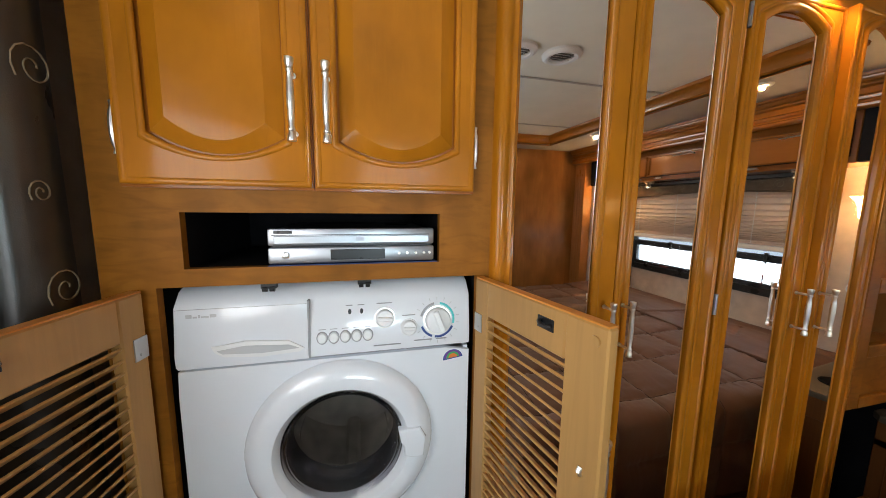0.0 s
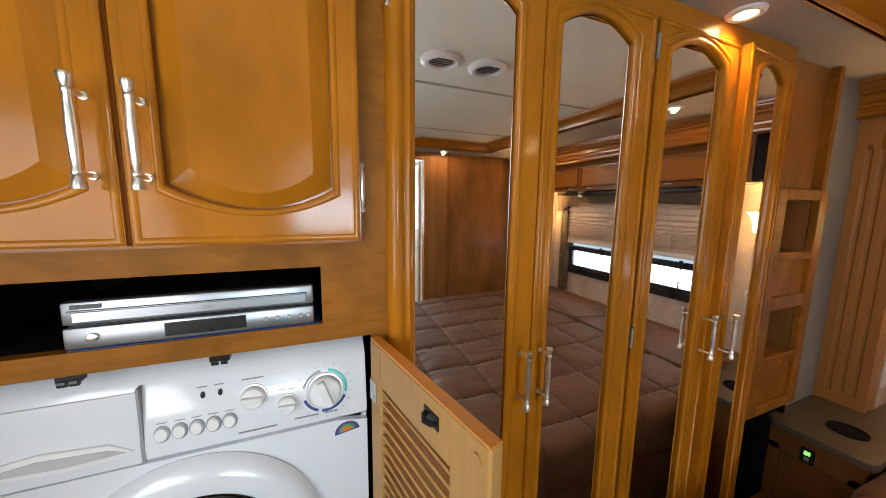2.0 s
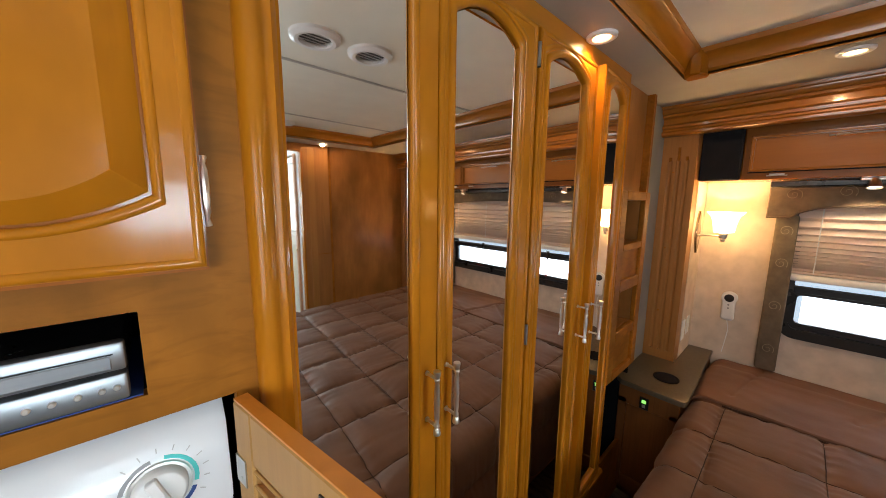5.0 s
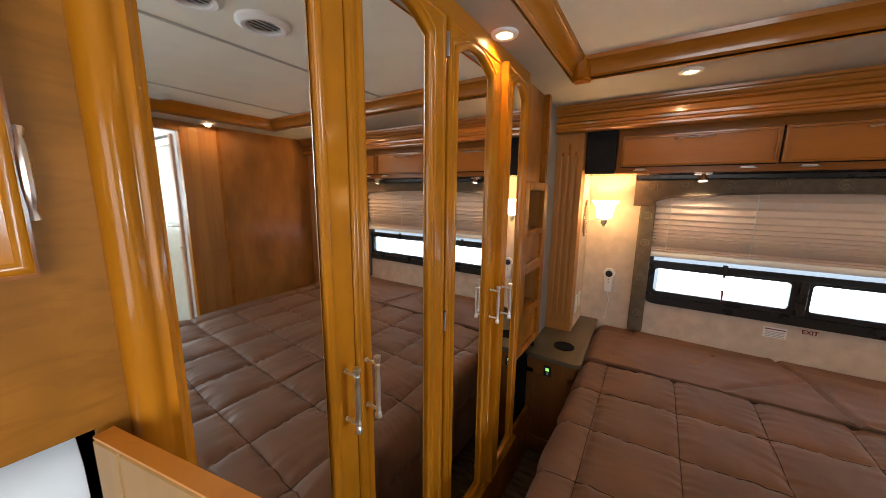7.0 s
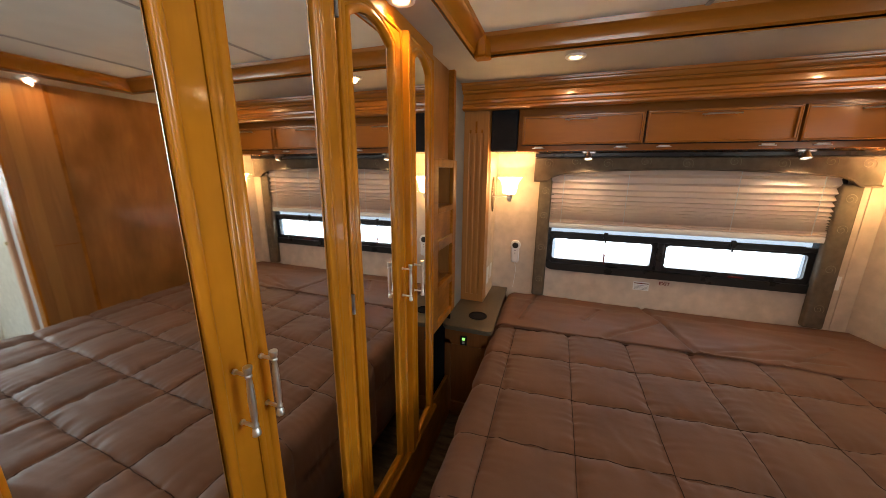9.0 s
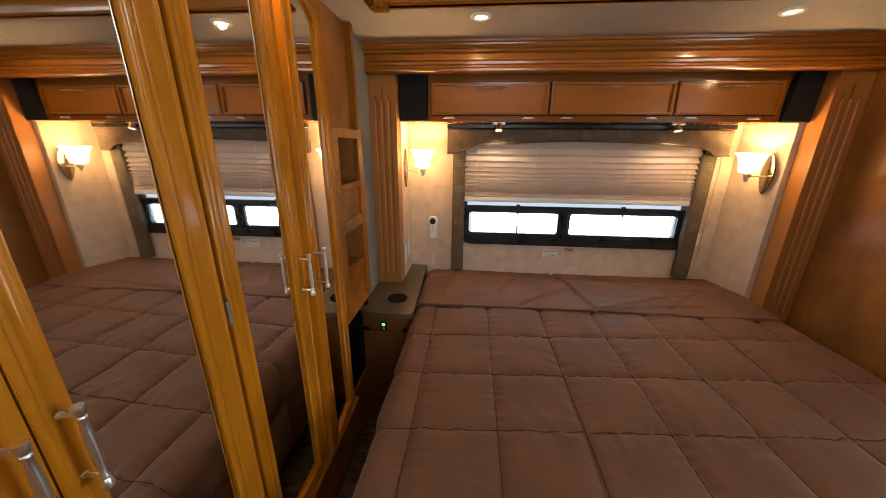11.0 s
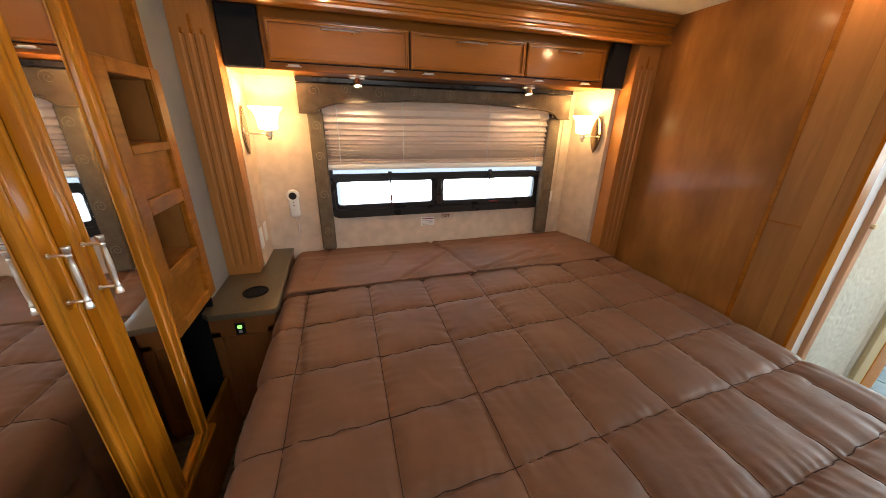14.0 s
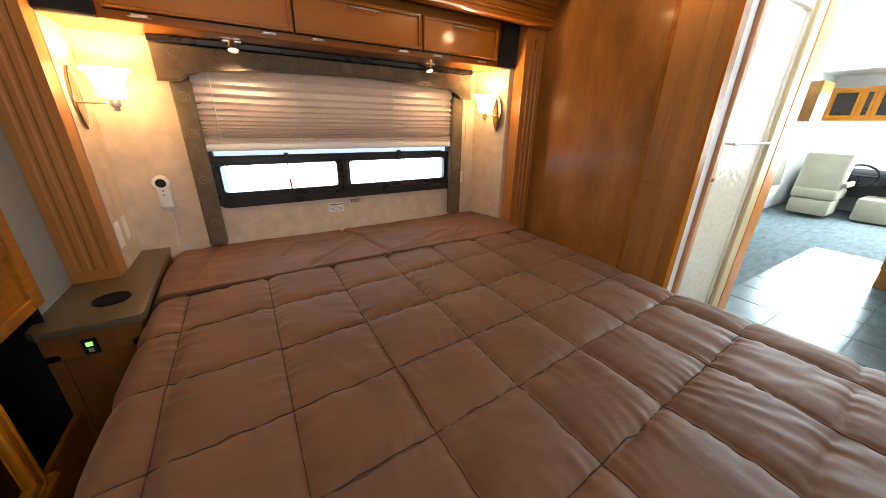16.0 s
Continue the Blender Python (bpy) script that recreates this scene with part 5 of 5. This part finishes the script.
def shower():
    s = thing("shower_door", (HX, -2.4, 0), "framed shower door of rippled frosted glass with towel bar", "shower door")
    part("jamb", B(HX - 0.02, HX + 0.03, -2.075, -2.032, 0, 1.978, bevel=0.004), PEACH, s, "peach edge strip")
    part("frame", joined(B(HX - 0.012, HX + 0.02, -2.64, -2.61, 0.05, 1.95), B(HX - 0.012, HX + 0.02, -2.09, -2.07, 0.05, 1.95), B(HX - 0.012, HX + 0.02, -2.61, -2.09, 0.05, 0.10), B(HX - 0.012, HX + 0.02, -2.61, -2.09, 1.90, 1.95)), CHROME, s)
    bm = bmesh.new()
    ny, nz = 52, 180
    rows = []
    for j in range(nz + 1):
        z = 0.10 + 1.80 * j / nz
        rows.append([bm.verts.new((HX + 0.004 + 0.0032 * noise.noise((i * 0.9, j * 0.75 + 1.5 * noise.noise((i * 0.2, j * 0.2, 2.0)), 0.7)), -2.61 + 0.52 * i / ny, z)) for i in range(ny + 1)])
    back = [bm.verts.new((HX + 0.014, y, z)) for y, z in ((-2.61, 0.10), (-2.09, 0.10), (-2.09, 1.90), (-2.61, 1.90))]
    for a, b in zip(rows, rows[1:]):
        for i in range(ny):
            bm.faces.new((a[i], a[i + 1], b[i + 1], b[i]))
    bm.faces.new(back)
    part("glass", bm, FROST, s, "rippled frosted glass", smooth=60)
    part("towel_bar", joined(tube([(HX - 0.05, -2.09, 1.255), (HX - 0.05, -2.63, 1.255)], 0.007, 8), tube([(HX, -2.10, 1.255), (HX - 0.05, -2.10, 1.255)], 0.005, 8), tube([(HX, -2.62, 1.255), (HX - 0.05, -2.62, 1.255)], 0.005, 8)), CHROME, s, "chrome towel bar")
    part("knob", lathe([(0, 0), (0.010, 0), (0.012, 0.012), (0, 0.014)], 12, Matrix.Translation((HX - 0.02, -2.055, 1.08)) @ Matrix.Rotation(radians(-90), 4, "Y")), CREAM, s)
    part("post", B(HX - 0.03, HX + 0.06, -2.75, -2.64, 0, 2.13, bevel=0.004), CREAM, s, "cream post")
    part("edge", B(HX - 0.034, HX + 0.040, -2.91, -2.75, 0, 2.13, bevel=0.004), EDGE, s, "orange maple edge of the post")


shower()
structure("wall_living_side", joined(B(2.5, 2.6, -9.2, -2.9, 0, 0.9), B(2.5, 2.6, -9.2, -2.9, 1.9, 2.3), B(2.5, 2.6, -5.2, -2.9, 0.9, 1.9), B(1.33, 2.6, -2.9, -2.85, 0, 2.3)), WALLWHITE, "pale side wall of the living area", "wall")
structure("wall_living_west", B(-0.6, -0.5, -9.2, FRONT - 0.05, 0, 2.3), WALLWHITE, "pale side wall of the living area", "wall")
structure("ceiling_living", B(-0.6, 2.6, -9.2, FRONT - 0.05, 2.2, 2.3), WALLWHITE, "white ceiling of the living area", "ceiling")
structure("wall_cab_front", joined(B(-0.6, 2.6, -9.2, -9.1, 0, 0.75), B(-0.6, 2.6, -9.2, -9.1, 1.95, 2.3)), WALLWHITE, "front end below and above the windscreen", "wall")
tagged(mesh_object("backdrop", B(-3, 6, -10.6, -10.58, 0.2, 3), BACK, 0), "bright daylight beyond the windscreen", "backdrop", "", "structure")
tagged(mesh_object("backdrop", B(4.3, 4.32, -9.5, -4.9, 0, 3), BACK, 0), "bright daylight beyond the side window", "backdrop", "", "structure")

tile_floor = structure("tile_floor", B(0.30, 1.42, -5.85, FRONT - 0.1, -0.012, -0.004), TILE, "slate-look tiled walkway", "floor")


def driver_seat():
    s = thing("captain_seat", (2.0, -7.9, 0), "beige upholstered captain seat with tall back", "seat")
    part("back", moved(B(-0.27, 0.27, -0.08, 0.08, 0.30, 1.02, bevel=0.06, seg=3), pose(1.98, -7.85, 0, 8)), BEIGE, s)
    part("skirt", B(1.74, 2.22, -8.3, -7.78, 0.04, 0.28, bevel=0.03, seg=2), BEIGE, s)
    part("cushion", B(1.72, 2.24, -8.4, -7.8, 0.28, 0.46, bevel=0.05, seg=3), BEIGE, s)
    part("armrest", B(1.66, 1.72, -8.3, -7.85, 0.50, 0.58, bevel=0.02, seg=2), BEIGE, s)


driver_seat()


def dashboard():
    d = thing("dashboard", (1.2, -8.8, 0), "dark dashboard with grey engine cover", "dashboard")
    part("top", prism([(-9.1, 0.3), (-9.1, 0.72), (-8.75, 0.68), (-8.55, 0.52), (-8.6, 0.3)], "x", -0.4, 2.4, 0.02, 2), BLACKP, d)
    part("engine_cover", B(0.5, 1.55, -8.75, -8.1, 0.0, 0.36, bevel=0.05, seg=2), BEIGE, d, "grey-beige engine cover")
    part("screen", B(1.0, 1.25, -8.56, -8.53, 0.42, 0.52), GREYP, d)
    w = Matrix.Translation((1.68, -8.42, 0.66)) @ Matrix.Rotation(radians(60), 4, "X")
    part("steering_wheel", moved(joined(tube([(0.2 * math.cos(2 * math.pi * i / 24), 0.2 * math.sin(2 * math.pi * i / 24), 0) for i in range(25)], 0.014, 8), tube([(-0.2, 0, 0), (0.2, 0, 0)], 0.014, 8), tube([(0, 0, 0), (0, -0.2, 0)], 0.014, 8)), w), BLACKP, d, "black steering wheel")


dashboard()


def front_cabinet():
    c = thing("front_cabinet", (1.6, -8.7, 1.5), "maple overhead cabinet with dark glass doors above the windscreen", "cabinet")
    part("body", B(0.2, 2.40, -9.05, -8.62, 1.48, 1.98), WOOD_X, c)
    for x0, x1 in ((2.06, 2.36), (1.90, 2.02), (1.55, 1.86), (1.0, 1.5)):
        d = part("glass_door", ring([(x0 + 0.03, 1.56), (x1 - 0.03, 1.56), (x1 - 0.03, 1.90), (x0 + 0.03, 1.90)], [(x0, 1.52), (x1, 1.52), (x1, 1.94), (x0, 1.94)], "y", -8.62, -8.60), WOOD, c)
        part("glass", B(x0 + 0.03, x1 - 0.03, -8.618, -8.612, 1.56, 1.90), BLACKP, d, "dark glass")


front_cabinet()
wc = thing("wall_cupboard", (2.4, -8.0, 1.35), "brown wall cupboard beside the front window", "cabinet")
part("body", B(2.25, 2.49, -7.9, -7.4, 1.45, 2.0, bevel=0.005), PANEL, wc)
dr = thing("front_drape", (2.4, -7.6, 0.6), "gathered beige drape tied at the front side window", "curtain")
bm = bmesh.new()
rows = []
for i in range(25):
    y = -7.35 - 0.45 * i / 24
    rows.append([bm.verts.new((2.42 + 0.03 * math.sin(i * 1.3) * k, -7.55 + (y + 7.55) * k, z)) for z, k in ((0.45, 1.0), (0.85, 0.8), (1.0, 0.45), (1.45, 0.9))])
for a, b in zip(rows, rows[1:]):
    for k in range(3):
        bm.faces.new((a[k], a[k + 1], b[k + 1], b[k]))
part("cloth", bm, BEIGE, dr, smooth=180)
kc = thing("hall_cabinet", (0.5, -5.0, 0), "brown maple kitchen cabinet at the edge of the walkway", "cabinet")
part("body", B(-0.4, 0.80, -5.6, -4.75, 0, 0.88), PANEL, kc)
for z in (0.15, 0.35, 0.60):
    d = part("drawer", B(0.80, 0.815, -5.5, -4.85, z, z + 0.17, bevel=0.003), FRAME, kc)
    part("pull", tube([(0.835, -5.3, z + 0.1), (0.835, -5.05, z + 0.1)], 0.006, 8), CHROME, d)
kp = thing("low_hall_cabinet", (0.28, -3.3, 0), "low maple cabinet beside the walkway", "cabinet")
part("panel", B(0.05, 0.50, -3.6, -3.04, 0, 0.88, bevel=0.005), FRAME, kp)

# ---- floor tiles ----
tile_mesh = None
nx_, ny_ = 3, 11
for i in range(nx_):
    for j in range(ny_):
        x, y = 0.315 + i * 0.37, -5.83 + j * 0.35
        if tile_mesh is None:
            q = part("tile", B(0, 0.362, 0, 0.342, 0, 0.006, bevel=0.002), TILE, tile_floor)
            tile_mesh = q.data
        else:
            q = new("tile", tile_mesh)
            q.parent = tile_floor
        q.location = (x, y, -0.004)
